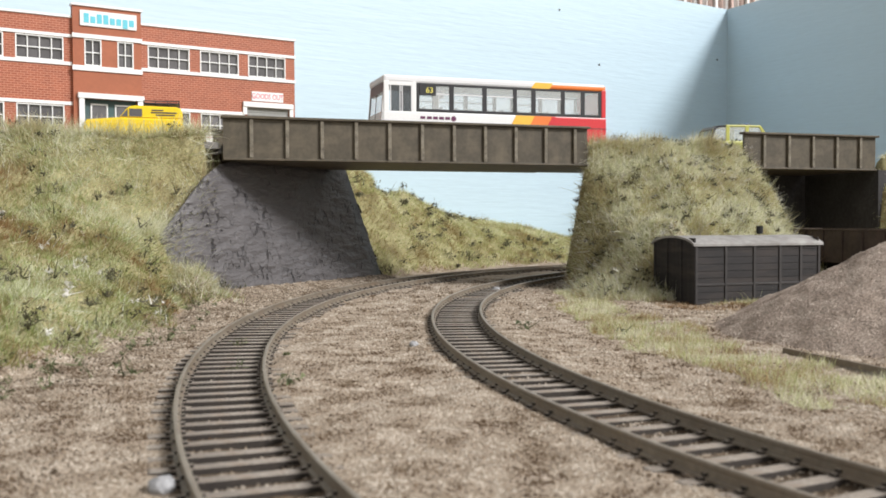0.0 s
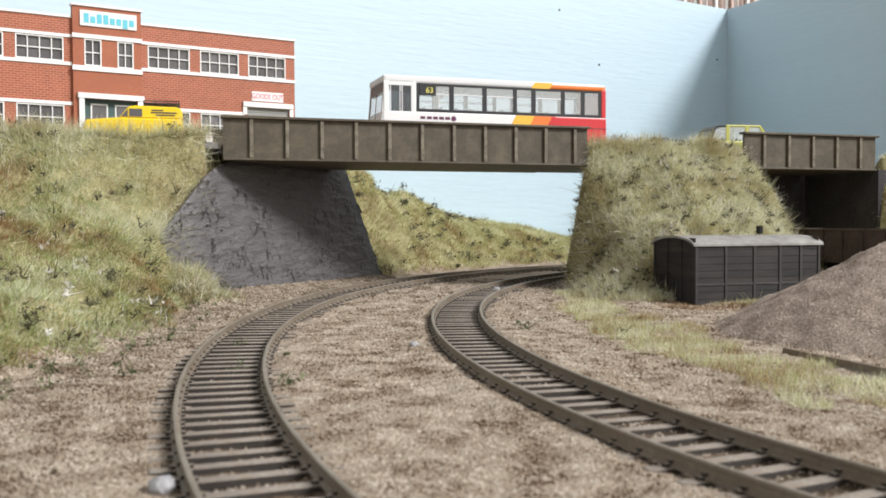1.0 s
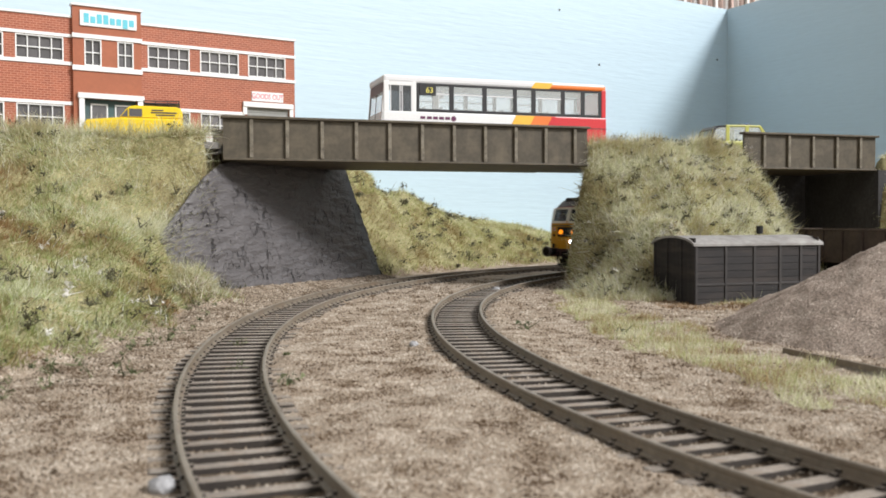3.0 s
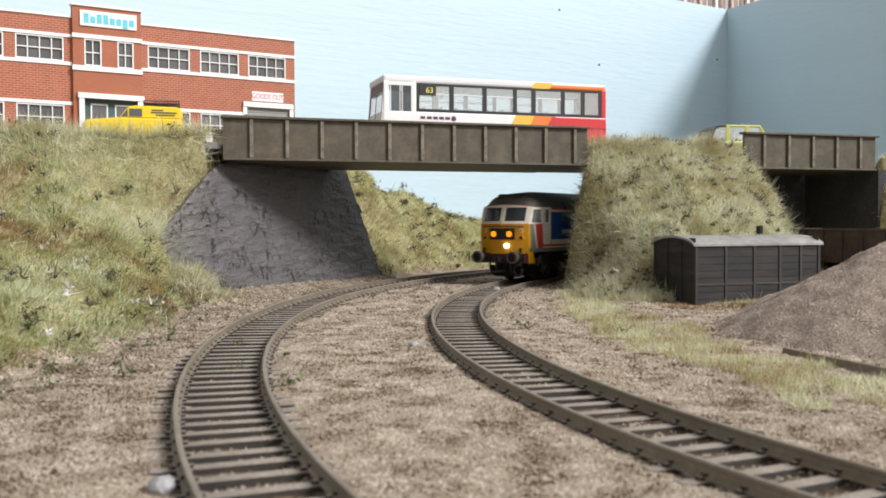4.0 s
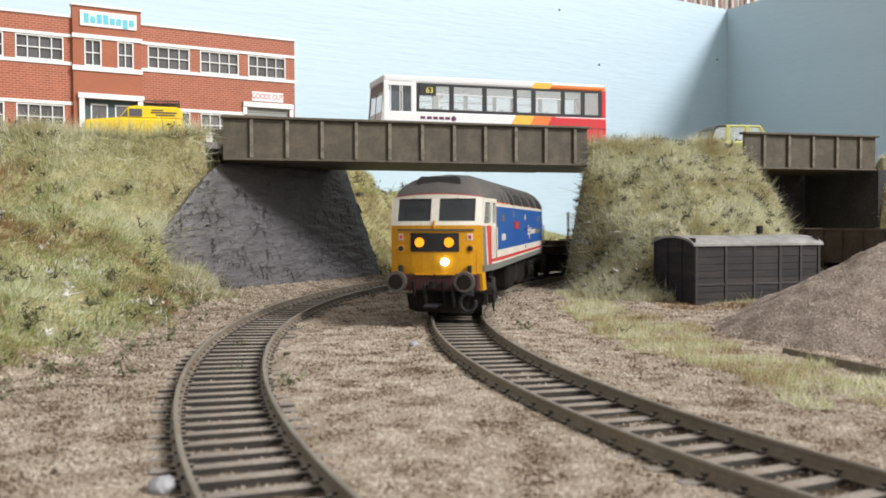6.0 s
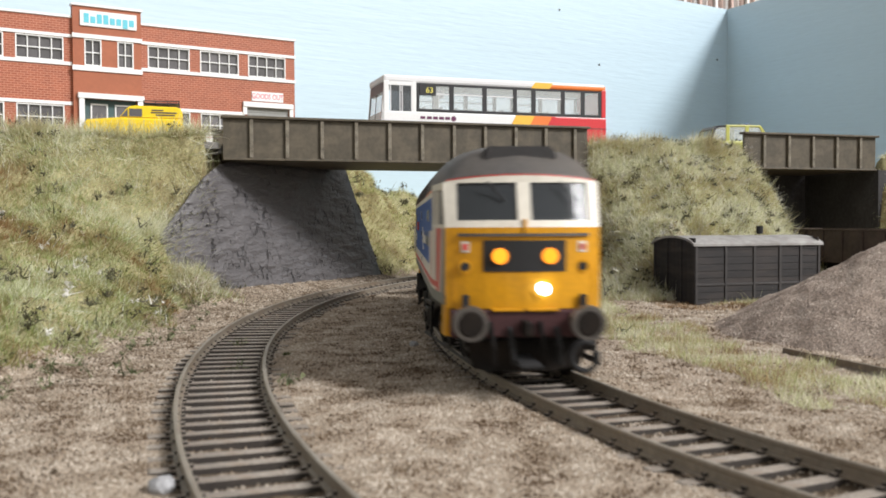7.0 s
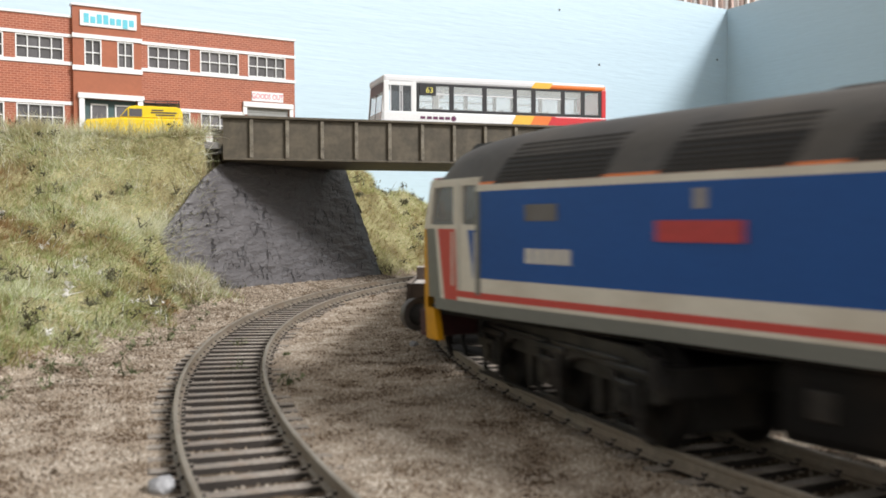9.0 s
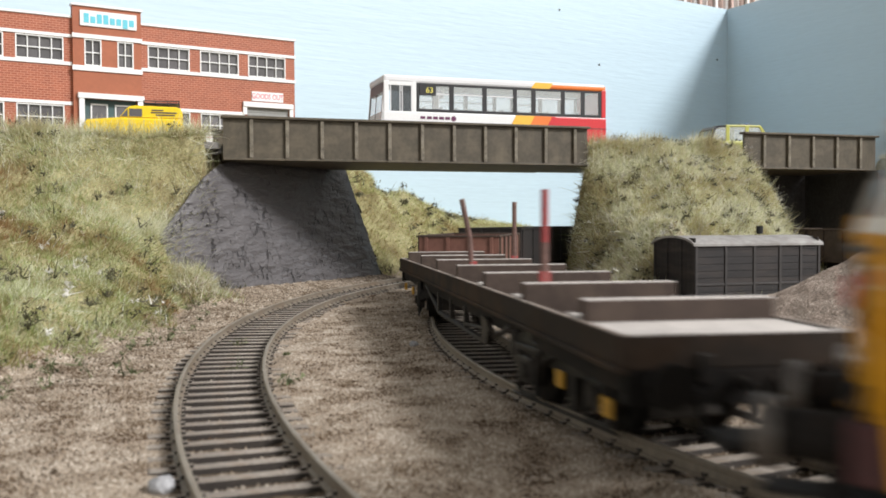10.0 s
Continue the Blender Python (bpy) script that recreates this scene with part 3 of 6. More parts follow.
def window(parent, x0, x1, z0, z1, y, cols, rows, mat=None):
    w = part("window", box(x0, x1, y + 1.6, y + 2.2, z0, z1), PANE, parent, "white-framed window with grey panes")
    bm = bmesh.new()
    b = 0.75
    box(x0, x0 + b, y - 0.3, y + 1.5, z0, z1, 0, bm), box(x1 - b, x1, y - 0.3, y + 1.5, z0, z1, 0, bm)
    box(x0 + b, x1 - b, y - 0.3, y + 1.5, z0, z0 + b, 0, bm), box(x0 + b, x1 - b, y - 0.3, y + 1.5, z1 - b, z1, 0, bm)
    part("window_frame", bm, WHITE, w)
    for i in range(1, cols):
        x = x0 + (x1 - x0) * i / cols
        part("glazing_bar", box(x - 0.3, x + 0.3, y + 0.3, y + 1.5, z0 + b, z1 - b), WHITE, w)
    for i in range(1, rows):
        z = z0 + (z1 - z0) * i / rows
        part("glazing_bar", box(x0 + b, x1 - b, y + 0.2, y + 1.45, z - 0.3, z + 0.3), WHITE, w)
    return w


def lettering(parent, text, size, m, mat, name="lettering", squeeze=1.0):
    cu = bpy.data.curves.new(name, "FONT")
    cu.body, cu.size, cu.extrude, cu.align_x, cu.align_y = text, size * MM, 0.00006, "CENTER", "CENTER"
    tmp = new(name + "_text", cu)
    me = bpy.data.meshes.new_from_object(tmp.evaluated_get(bpy.context.evaluated_depsgraph_get()))
    bpy.data.objects.remove(tmp)
    me.materials.clear()
    me.materials.append(mat)
    ob = new(name, me)
    ob.parent = parent
    ob.matrix_local = m @ Matrix.Diagonal((squeeze, 1, 1, 1))
    return ob


def factory():
    f = thing("factory", at(-280, 580, 78, 0, 0, 31.5), "two-storey red brick factory with white bands and metal windows", "factory")
    up = [(-60.5, -31.9), (-25, 3.7), (10.6, 39.3), (93, 121.6), (129, 157), (164, 192.5)]
    low = [(-60.5, -31.9), (-25, 3.7), (10.6, 39.3), (93, 121.6), (129, 157)]
    L = [w for w in up if w[1] < 44]
    R = [w for w in up if w[0] > 88]
    part("wall", holed(-70, 44.5, -14, 89, 0, 2.5, [(a, b, 60.5, 76) for a, b in L] + [(a, b, 15.8, 32) for a, b in L]), BRICK, f)
    part("wall", holed(88, 199.7, -14, 89, 0, 2.5, [(a, b, 60.5, 76) for a, b in R] + [(a, b, 15.8, 32) for a, b in low if a > 88] + [(163, 195, -10, 38.5)]), BRICK, f)
    part("tower_wall", holed(44.5, 88, -14, 97, -3, 2.5, [(51.6, 62.3, 58.5, 76), (72.5, 82.9, 58.5, 76), (51, 85, -10, 37)]), PLAIN_BRICK, f, "smooth orange brick entrance bay")
    part("end_wall", box(197.2, 199.7, 2.5, 26, -14, 89), BRICK, f)
    part("back_wall", box(-70, 197.2, 23.5, 26, -14, 89), BRICK, f)
    part("roof", box(-70, 197.2, 2.5, 23.5, 84, 85.5), ROOF_GREY, f)
    for x0, x1, top in ((-70, 44.4, 89), (88.1, 200.4, 89)):
        part("coping", box(x0, x1, -1.0, 3, top, top + 1.6, 0.2), WHITE, f)
        part("band", box(x0, x1, -0.9, 0, 76.2, 78.3, 0.15), WHITE, f)
        part("band", box(x0, x1, -0.9, 0, 58.0, 60.3, 0.15), WHITE, f)
    part("band", box(-70, 44.4, -0.9, 0, 32.2, 34.4, 0.15), WHITE, f)
    part("band", box(88.1, 161, -0.9, 0, 32.2, 34.4, 0.15), WHITE, f)
    part("coping", box(43.6, 88.9, -4.2, 3, 97, 98.6, 0.2), WHITE, f)
    part("band", box(44, 88.6, -4.0, -3, 76.2, 79, 0.15), WHITE, f)
    part("band", box(44, 88.6, -4.0, -3, 55, 58.3, 0.15), WHITE, f)
    part("plinth", box(-70, 199.7, -1.2, 0, 9, 15.0, 0.1), WHITE, f, "white sill course under the windows")
    for a, b in up:
        window(f, a, b, 60.5, 76, 0, 4, 2)
    for a, b in low:
        window(f, a, b, 15.8, 32, 0, 4, 2)
    window(f, 51.6, 62.3, 58.5, 76, -3, 2, 2)
    window(f, 72.5, 82.9, 58.5, 76, -3, 2, 2)
    # entrance
    bm = bmesh.new()
    box(47.7, 51, -5, -3, -10, 40, 0, bm), box(85, 88.4, -5, -3, -10, 40, 0, bm), box(47, 89.2, -5.6, -3, 37, 40.4, 0, bm)
    part("entrance_surround", bm, WHITE, f)
    d = part("entrance_door", box(51, 85, 0.5, 1.5, -10, 37), TEAL, f, "dark teal entrance doors with white frames")
    for x in (55.5, 71):
        bm = bmesh.new()
        for q in ((x, x + 0.9, -10, 34), (x + 10.1, x + 11, -10, 34), (x, x + 11, 33.2, 34.2)):
            box(q[0], q[1], -0.3, 0.5, q[2], q[3], 0, bm)
        part("door_frame", bm, WHITE, d)
        part("pane", box(x + 1, x + 10, 0.1, 0.45, 6, 33), PANE, d)
    # goods entrance
    part("roller_shutter", box(163, 195, 1.2, 2.0, -10, 38.5), SHUTTER, f)
    for k in range(16):
        part("shutter_slat", box(163, 195, 0.7, 1.2, 37.4 - k * 2.2, 38.2 - k * 2.2), SHUTTER, f)
    bm = bmesh.new()
    box(159.6, 198, -2.2, 0, 38.5, 42.2, 0.2, bm), box(159.6, 162.5, -1.5, 0, 33, 38.5, 0, bm), box(195.2, 198, -1.5, 0, 33, 38.5, 0, bm)
    part("lintel", bm, WHITE, f)
    s = part("sign_board", box(166.4, 190.4, -0.7, 0, 43.2, 50, 0.1), WHITE, f, "white sign board with red letters")
    lettering(s, "GOODS OUT", 5.4, at(178.4, -0.8, 46.5, 90, 0, 0), SIGN_RED, squeeze=0.74)
    s = part("sign_board", box(49, 85, -4.0, -3, 84.3, 94.4, 0.1), WHITE, f, "white name board with a pale blue name")
    for k, (h0, h1) in enumerate(((0, 6.2), (0, 4.4), (0, 6.2), (0, 6.2), (0, 4.4), (0, 4.4), (-1.6, 4.4), (0, 4.4))):
        x = 51.3 + k * 4.1
        part("name_bar", box(x, x + 3.2, -4.25, -4.0, 86.3 + h0, 86.3 + h1, 0.1), SIGN_BLUE, s)
    return f


factory()
tagged(part("forecourt", box(-420, 120, -34, 22, -3, 0), ROAD), "grey paved yard in front of the factory", "pavement", kind="structure").matrix_world = at(-280, 580, 77, 0, 0, 31.5)


# ---- vehicles on the road ----
TYRE = material("rubber_tyre", (0.02, 0.02, 0.02), 0.8, 0, 0.1)
TRIM = material("black_window_trim", (0.018, 0.018, 0.022), 0.35, 0, 0.05)
SEAT = material("grey_seat_plastic", (0.17, 0.18, 0.20), 0.6, 0, 0.1)
SILVER = material("silver_hub", (0.4, 0.4, 0.4), 0.35, 0.7, 0.05)
ROOF_WHITE = material("pale_grey_roof", (0.72, 0.72, 0.74), 0.4, 0, 0.03)
LIME = material("lime_yellow_paint", (0.45, 0.45, 0.10), 0.4, 0, 0.05)
NAVY = material("navy_lettering", (0.03, 0.03, 0.08), 0.5)
PURPLE = material("purple_lettering", (0.12, 0.02, 0.08), 0.5)
YELLOW_INK = material("yellow_display", (0.85, 0.75, 0.15), 0.5)


def road_wheel(parent, x, y0, y1, r):
    w = part("wheel", rod((x, y0, r), (x, y1, r), r, 20), TYRE, parent)
    part("hub", rod((x, y0 - 0.15, r), (x, y0 + 0.1, r), r * 0.55, 14), SILVER, w)


DOOR_GLASS = glass("dark_door_glass", (0.09, 0.095, 0.10), 0.1, 0.72, 0.15)


def bus():
    b = thing("bus", at(-31.5, 477.5, 71.6, 0, 0, 18.5), "single-deck bus in white, red, orange and amber on the bridge", "bus")
    L, W = 130.5, 31.0
    part("lower_body", box(0.6, L, 0, W, 3, 19.5, 0.8), WHITE, b)
    part("rear_panel", box(93, L + 0.15, -0.12, W + 0.12, 3.2, 19.3, 0.7), RED, b, "red rear side panel")
    part("roof", box(1.0, L - 0.4, 0.3, W - 0.3, 34.2, 38.2, 1.2), ROOF_WHITE, b)
    part("roof_rear", box(93, L - 0.1, 0.15, W - 0.15, 34.3, 37.4, 1.0), ORANGE, b, "orange rear roof panel")
    part("stripe", prism([(86.5, 34.3), (84.5, 34.3), (87.0, 37.5), (97.5, 37.5), (95.5, 34.3)], 0.0, 0.35), AMBER, b, "amber slanted stripe")
    part("stripe", prism([(69, 7), (75.5, 19.2), (86.5, 19.2), (80, 7)], -0.22, 0.0), AMBER, b, "amber slanted stripe")
    part("stripe", prism([(80, 7), (86.5, 19.2), (97, 19.2), (90.5, 7)], -0.30, 0.0), ORANGE, b, "orange slanted stripe")
    part("stripe", prism([(90.5, 7), (97, 19.2), (99, 19.2), (99, 7)], -0.26, 0.0), RED, b, "red slanted stripe")
    part("stripe", box(19, 50, -0.1, 0.2, 8.2, 9.6), AMBER, b, "amber skirt stripe")
    bays = [(19.9, 37.8), (39.1, 56.6), (57.9, 74.5), (75.5, 85.3), (86.7, 103.2), (104.3, 115.5), (116.6, 126.4)]
    for side in (0, 1):
        y = 0.15 if side == 0 else W - 0.75
        part("window_band", holed(18.8, 127.6, 19.5, 34.2, y, y + 0.6, [(a + 0.6, c - 0.6, 20.9, 33.2) for a, c in bays]), TRIM, b, "black window surround")
        for a, c in bays:
            part("window", box(a + 0.6, c - 0.6, y + 0.2, y + 0.4, 20.9, 33.2), GLASS, b)
            if c - a > 14:
                part("window_bar", box(a + 0.6, c - 0.6, y + 0.05, y + 0.2, 28.6, 29.2), ROOF_WHITE, b)
    part("rear_pillar", box(127.6, L, 0.1, W - 0.1, 19.4, 35, 0.5), RED, b, "red rear end")
    part("front_pillar", box(16.6, 18.8, 0.1, 0.9, 8, 35), WHITE, b)
    part("front_pillar", box(1.2, 4.0, 0.1, 1.2, 8, 35, 0.3), WHITE, b)
    part("door_header", box(4.0, 16.6, 0.2, 0.8, 32.8, 34.6), WHITE, b)
    part("front_wall", box(0.0, 0.8, 0.4, W - 0.4, 3.4, 14, 0.3), WHITE, b)
    part("windscreen_surround", prism([(0, 14), (1.6, 34.6), (2.4, 34.6), (0.9, 14)], 0.6, 1.9), WHITE, b)
    part("windscreen_surround", prism([(0, 14), (1.6, 34.6), (2.4, 34.6), (0.9, 14)], W - 1.9, W - 0.6), WHITE, b)
    part("windscreen", prism([(0.2, 14), (1.4, 29.2), (1.8, 29.2), (0.6, 14)], 1.9, W - 1.9), GLASS, b)
    for y0, y1 in ((1.9, 3.0), (W / 2 - 0.5, W / 2 + 0.5), (W - 3.0, W - 1.9)):
        part("windscreen_trim", prism([(0.05, 13.6), (1.25, 29.4), (1.4, 29.4), (0.2, 13.6)], y0, y1), TRIM, b)
    part("windscreen_trim", prism([(-0.02, 13.0), (0.1, 14.6), (0.5, 14.6), (0.4, 13.0)], 1.9, W - 1.9), TRIM, b)
    part("destination_box", prism([(1.2, 29.3), (1.6, 34.3), (4, 34.3), (4, 29.3)], 1.9, W - 1.9), TRIM, b)
    part("headlight", box(-0.1, 0.3, 2, 6.5, 9.8, 11.8, 0.2), ORANGE, b, "orange front indicator lamp")
    for x in (4.6, 10.9):
        door = part("door", box(x, x + 5.6, 0.25, 0.55, 7.2, 32.6), DOOR_GLASS, b, "glazed entrance door leaf")
        bm = bmesh.new()
        box(x, x + 0.5, 0.1, 0.7, 7.2, 32.6, 0, bm), box(x + 5.1, x + 5.6, 0.1, 0.7, 7.2, 32.6, 0, bm)
        part("door_frame", bm, ROOF_WHITE, door)
    part("number_board", box(20.6, 29.6, -0.2, 0.1, 28, 33.4), TRIM, b)
    lettering(b, "63", 4.2, at(26, -0.32, 30.6, 90, 0, 0), YELLOW_INK, "route_number")
    for x in (21.0, 24.6, 28.0, 31.4, 34.8):
        part("name_bar", box(x, x + 2.6, -0.18, 0, 15.6, 17.0), PURPLE, b)
    part("emblem", rod((39.5, -0.2, 16.2), (39.5, 0, 16.2), 1.4, 14), PURPLE, b)
    part("side_lamp", box(19.2, 21.0, -0.25, 0, 11.2, 12.2), RED, b)
    part("interior_floor", box(2, 127, 1, W - 1, 18.2, 19.6), SEAT, b)
    for k in range(11):
        for y in (4, 19):
            x = 24 + k * 9
            part("seat", box(x, x + 1.6, y, y + 8, 19.6, 22.6, 0.5), SEAT, b)
    part("driver_partition", box(32, 32.5, 3, 12, 19.5, 33), ROOF_WHITE, b)
    part("steering_wheel", rod((33.6, 6, 29.6), (34.0, 6.4, 29.8), 2.6, 16), ROOF_WHITE, b)
    part("vent", box(121, 122, 12, 19, 38.0, 39.0, 0.3), ORANGE, b)
    part("bumper_line", box(118, L + 0.3, -0.2, 0.1, 13, 13.4), TRIM, b)
    for x in (28, 100):
        road_wheel(b, x, 0.4, 6, 6.2), road_wheel(b, x, W - 6, W - 0.4, 6.2)
    return b


bus()


def yellow_van():
    v = thing("van", at(-154.0, 460, 72.0, 0, 0, 15) @ Matrix.Scale(0.93, 4), "small bright yellow panel van with a black roof rack", "van")
    low = [(-25.5, 5.5), (-25.8, 9), (-25.0, 13.2), (-8, 14.8), (25.2, 14.6), (25.8, 9), (25.3, 4.5), (-25, 4.5)]
    bm = prism(low, 0, 19)
    bmesh.ops.bevel(bm, geom=bm.edges[:], offset=0.9, segments=3, affect="EDGES")
    part("body", bm, YELLOW, v)
    cab = [(-8, 14.4), (-3.2, 20.6), (-0.5, 21.4), (22.5, 21.0), (24.8, 19.5), (25.2, 14.4)]
    bm = prism(cab, 1.0, 18)
    bmesh.ops.bevel(bm, geom=bm.edges[:], offset=0.7, segments=3, affect="EDGES")
    part("cab_body", bm, YELLOW, v)
    for y in (0.72, 17.98):
        part("window", prism([(-2.6, 15.4), (-2.6, 19.6), (4.0, 19.6), (4.0, 15.4)], y, y + 0.3), PANE, v)
        part("quarter_light", prism([(-6.8, 15.4), (-3.4, 19.4), (-3.4, 15.4)], y, y + 0.3), PANE, v)
        part("window_pillar", box(-3.2, -2.7, y - 0.1, y + 0.3, 15.2, 19.8), YELLOW, v)
    part("windscreen", prism([(-7.7, 15.0), (-3.7, 20.0), (-3.5, 20.0), (-7.4, 15.0)], 2, 17), PANE, v)
    for k, (a, c) in enumerate(((9, 15), (8.5, 22), (11, 21))):
        part("lettering_bar", box(a, c, 0.72, 1.0, 18.7 - k * 1.3, 19.3 - k * 1.3), NAVY, v)
    r = part("roof_rack", box(5, 23, 3, 16, 22.6, 22.9), TRIM, v, "black roof rack")
    for y in (3, 15.6):
        for z in (22.8, 24.0):
            part("rack_rail", box(4.5, 23.5, y, y + 0.5, z, z + 0.5), TRIM, r)
        for x in (4.6, 10.5, 16.8, 22.8):
            part("rack_leg", box(x, x + 0.5, y, y + 0.5, 20.8, 24.4), TRIM, r)
    for y in (-0.12, 18.92):
        part("moulding", box(-24.5, 24.8, y, y + 0.2, 11.2, 11.7, 0.08), YELLOW, v)
        part("door_gap", box(4.9, 5.1, y + 0.05, y + 0.16, 6, 14), SHUTTER, v)
    for x in (-25.7,):
        part("bumper", box(x - 0.6, x, 2, 17, 6, 7.4, 0.3), SILVER, v)
    part("headlight", rod((-26, 3.6, 10.6), (-25, 3.6, 10.6), 1.5, 14), SILVER, v)
    part("headlight", rod((-26, 15.4, 10.6), (-25, 15.4, 10.6), 1.5, 14), SILVER, v)
    for x in (-16, 15):
        road_wheel(v, x, 0.3, 3.5, 4.0), road_wheel(v, x, 15.5, 18.7, 4.0)
    return v


yellow_van()


def four_by_four():
    v = thing("off_road_car", at(193, 588, 71.6, 0, 0, 12) @ Matrix.Scale(0.96, 4), "lime yellow off-road car with a black roof frame", "car")
    part("body", box(-24, 26, 0, 21, 4, 13, 1.0), LIME, v)
    part("bonnet", box(14, 27, 1, 20, 12.5, 15.4, 0.8), LIME, v)
    part("roof", box(-13, 13, 1, 20, 22.2, 23.6, 0.6), LIME, v)
    for y in (0.6, 19.6):
        part("pillar", prism([(-13, 12.6), (-13, 22.6), (-10.5, 22.6), (-10.5, 12.6)], y, y + 0.8), LIME, v)
        part("pillar", prism([(1.0, 12.6), (1.0, 22.6), (3.5, 22.6), (3.5, 12.6)], y, y + 0.8), LIME, v)
        part("pillar", prism([(16, 14), (11, 22.6), (13, 22.6), (19, 14)], y, y + 0.8), LIME, v)
        part("side_window", box(-10.5, 1.0, y + 0.2, y + 0.6, 13.2, 22), GLASS, v)
        part("side_window", box(3.5, 12, y + 0.2, y + 0.6, 13.2, 22), GLASS, v)
        part("hood_bar", prism([(-24, 13), (-22, 20.5), (-19, 22.8), (-13, 23.2), (-13, 22), (-18.5, 21.6), (-21, 19.8), (-22.8, 13)], y, y + 0.8), TRIM, v)
        part("hood_window", prism([(-22.8, 13), (-21, 19.8), (-18.5, 21.6), (-13, 22), (-13, 13)], y + 0.2, y + 0.6), GLASS, v)
    part("hood", prism([(-22, 20.5), (-19, 22.8), (-13, 23.2), (-13, 22.6), (-18.6, 22.1), (-21.4, 20)], 1.4, 19.6), TRIM, v)
    part("windscreen", prism([(16.4, 14.2), (12, 22.4), (12.3, 22.4), (16.8, 14.2)], 1.6, 19.4), GLASS, v)
    part("light_bar", box(0, 8, 6, 15, 23.6, 24.8, 0.3), TRIM, v)
    part("blue_lamp", box(4, 7, 7, 10, 24.8, 25.4, 0.2), BLUE, v)
    for x in (-14, 16):
        road_wheel(v, x, -0.4, 4, 5.2), road_wheel(v, x, 17, 21.4, 5.2)
    return v


four_by_four()


# ---- grounded goods van body ----
VAN_WOOD = material("soot_brown_planks", (0.017, 0.015, 0.016), 0.7, 0, 0.3, 700, 60, dirt=(0.075, 0.055, 0.045), dirt_amount=0.45, dirt_scale=120, stretch=(0.3, 0.3, 2))
VAN_STRAP = material("dark_iron_strap", (0.034, 0.03, 0.03), 0.6, 0, 0.25)
VAN_ROOF = material("chalky_grey_roof", (0.33, 0.32, 0.31), 0.75, 0, 0.12, 500, 60, dirt=(0.16, 0.14, 0.13), dirt_amount=0.6, dirt_scale=140)


def van_body():
    v = thing("goods_van_body", at(107, 389, -3.6, 0, 0, 17.5), "sooty brown wooden goods van body standing on the ground", "van body")
    L, W, H = 63.8, 33.4, 27.0
    part("inner_body", box(0.7, L - 0.7, 0.7, W - 0.7, 0, H), VAN_WOOD, v)
    for k in range(9):
        z0, z1 = k * H / 9 + 0.08, (k + 1) * H / 9 - 0.08
        for q in ((0.5, L - 0.5, 0.15, 0.7), (0.5, L - 0.5, W - 0.7, W - 0.15)):
            part("plank", box(q[0], q[1], q[2], q[3], z0, z1, 0.06), VAN_WOOD, v)
    for k in range(10):
        y0, y1 = 0.5 + k * (W - 1) / 10 + 0.06, 0.5 + (k + 1) * (W - 1) / 10 - 0.06
        for x in (0.2, L - 0.7):
            part("end_plank", box(x, x + 0.5, y0, y1, 0, H + 2.2), VAN_WOOD, v)
    for x in (0.0, 14.6, 29.0, 42.2, 53, L - 1.2):
        for y in (-0.35, W - 0.25):
            part("strap", box(x, x + 1.2, y, y + 0.6, 0, H, 0.12), VAN_STRAP, v)
    for y in (0.0, 10.2, 21.6, W - 1.2):
        part("end_post", box(-0.35, 0.3, y, y + 1.2, 0, H + 1.5, 0.12), VAN_WOOD, v)
    part("waist_rail", box(0, L, -0.25, 0.3, 8.8, 9.7, 0.1), VAN_STRAP, v)
    part("bottom_rail", box(0, L, -0.3, 0.3, 0.6, 1.6, 0.1), VAN_STRAP, v)
    arc = [(W / 2 + (W / 2 + 1.2) * math.sin(a), H - 0.4 + 3.5 * (math.cos(a) - math.cos(1.35)) / (1 - math.cos(1.35))) for a in np.linspace(-1.35, 1.35, 19)]
    inner = [(y, z - 0.9) for y, z in arc[::-1]]
    part("roof", prism(arc + inner, -1.2, L + 1.2, axis="x"), VAN_ROOF, v, "chalky grey arched roof")
    part("roof_infill", prism(inner, 0.6, L - 0.6, axis="x"), VAN_WOOD, v)
    part("stove_pipe", rod((44, 16, H + 3.6), (44, 16, H + 7.2), 1.5, 14), DARK, v, "black stove pipe")
    return v


van_body()


# ---- gravel heap, siding and the wagon on it ----
HEAP = two_tone("mauve_grey_gravel", ((0.25, 0.20, 0.165), (0.33, 0.27, 0.225), (0.42, 0.355, 0.30)), 140, bump=0.6, bump_scale=1300)


def heap_height(px, py):
    d = np.hypot((px - 152) * 0.98, (py - 288) * 0.95)
    return -5 + 36.5 * np.clip(1 - d / 66, 0, 1) ** 0.92 - np.exp(-(d / 12) ** 2) * 2.5 + 0.8 * lumps(px, py, 18, 8) + 0.4 * lumps(px, py, 5, 9)


heap = tagged(new("gravel_heap", grid_mesh("gravel_heap", np.arange(80, 226, 1.5), np.arange(214, 362, 1.5), heap_height, HEAP)),
              "tall heap of mauve-grey gravel beside the siding", "gravel heap", kind="stuff")


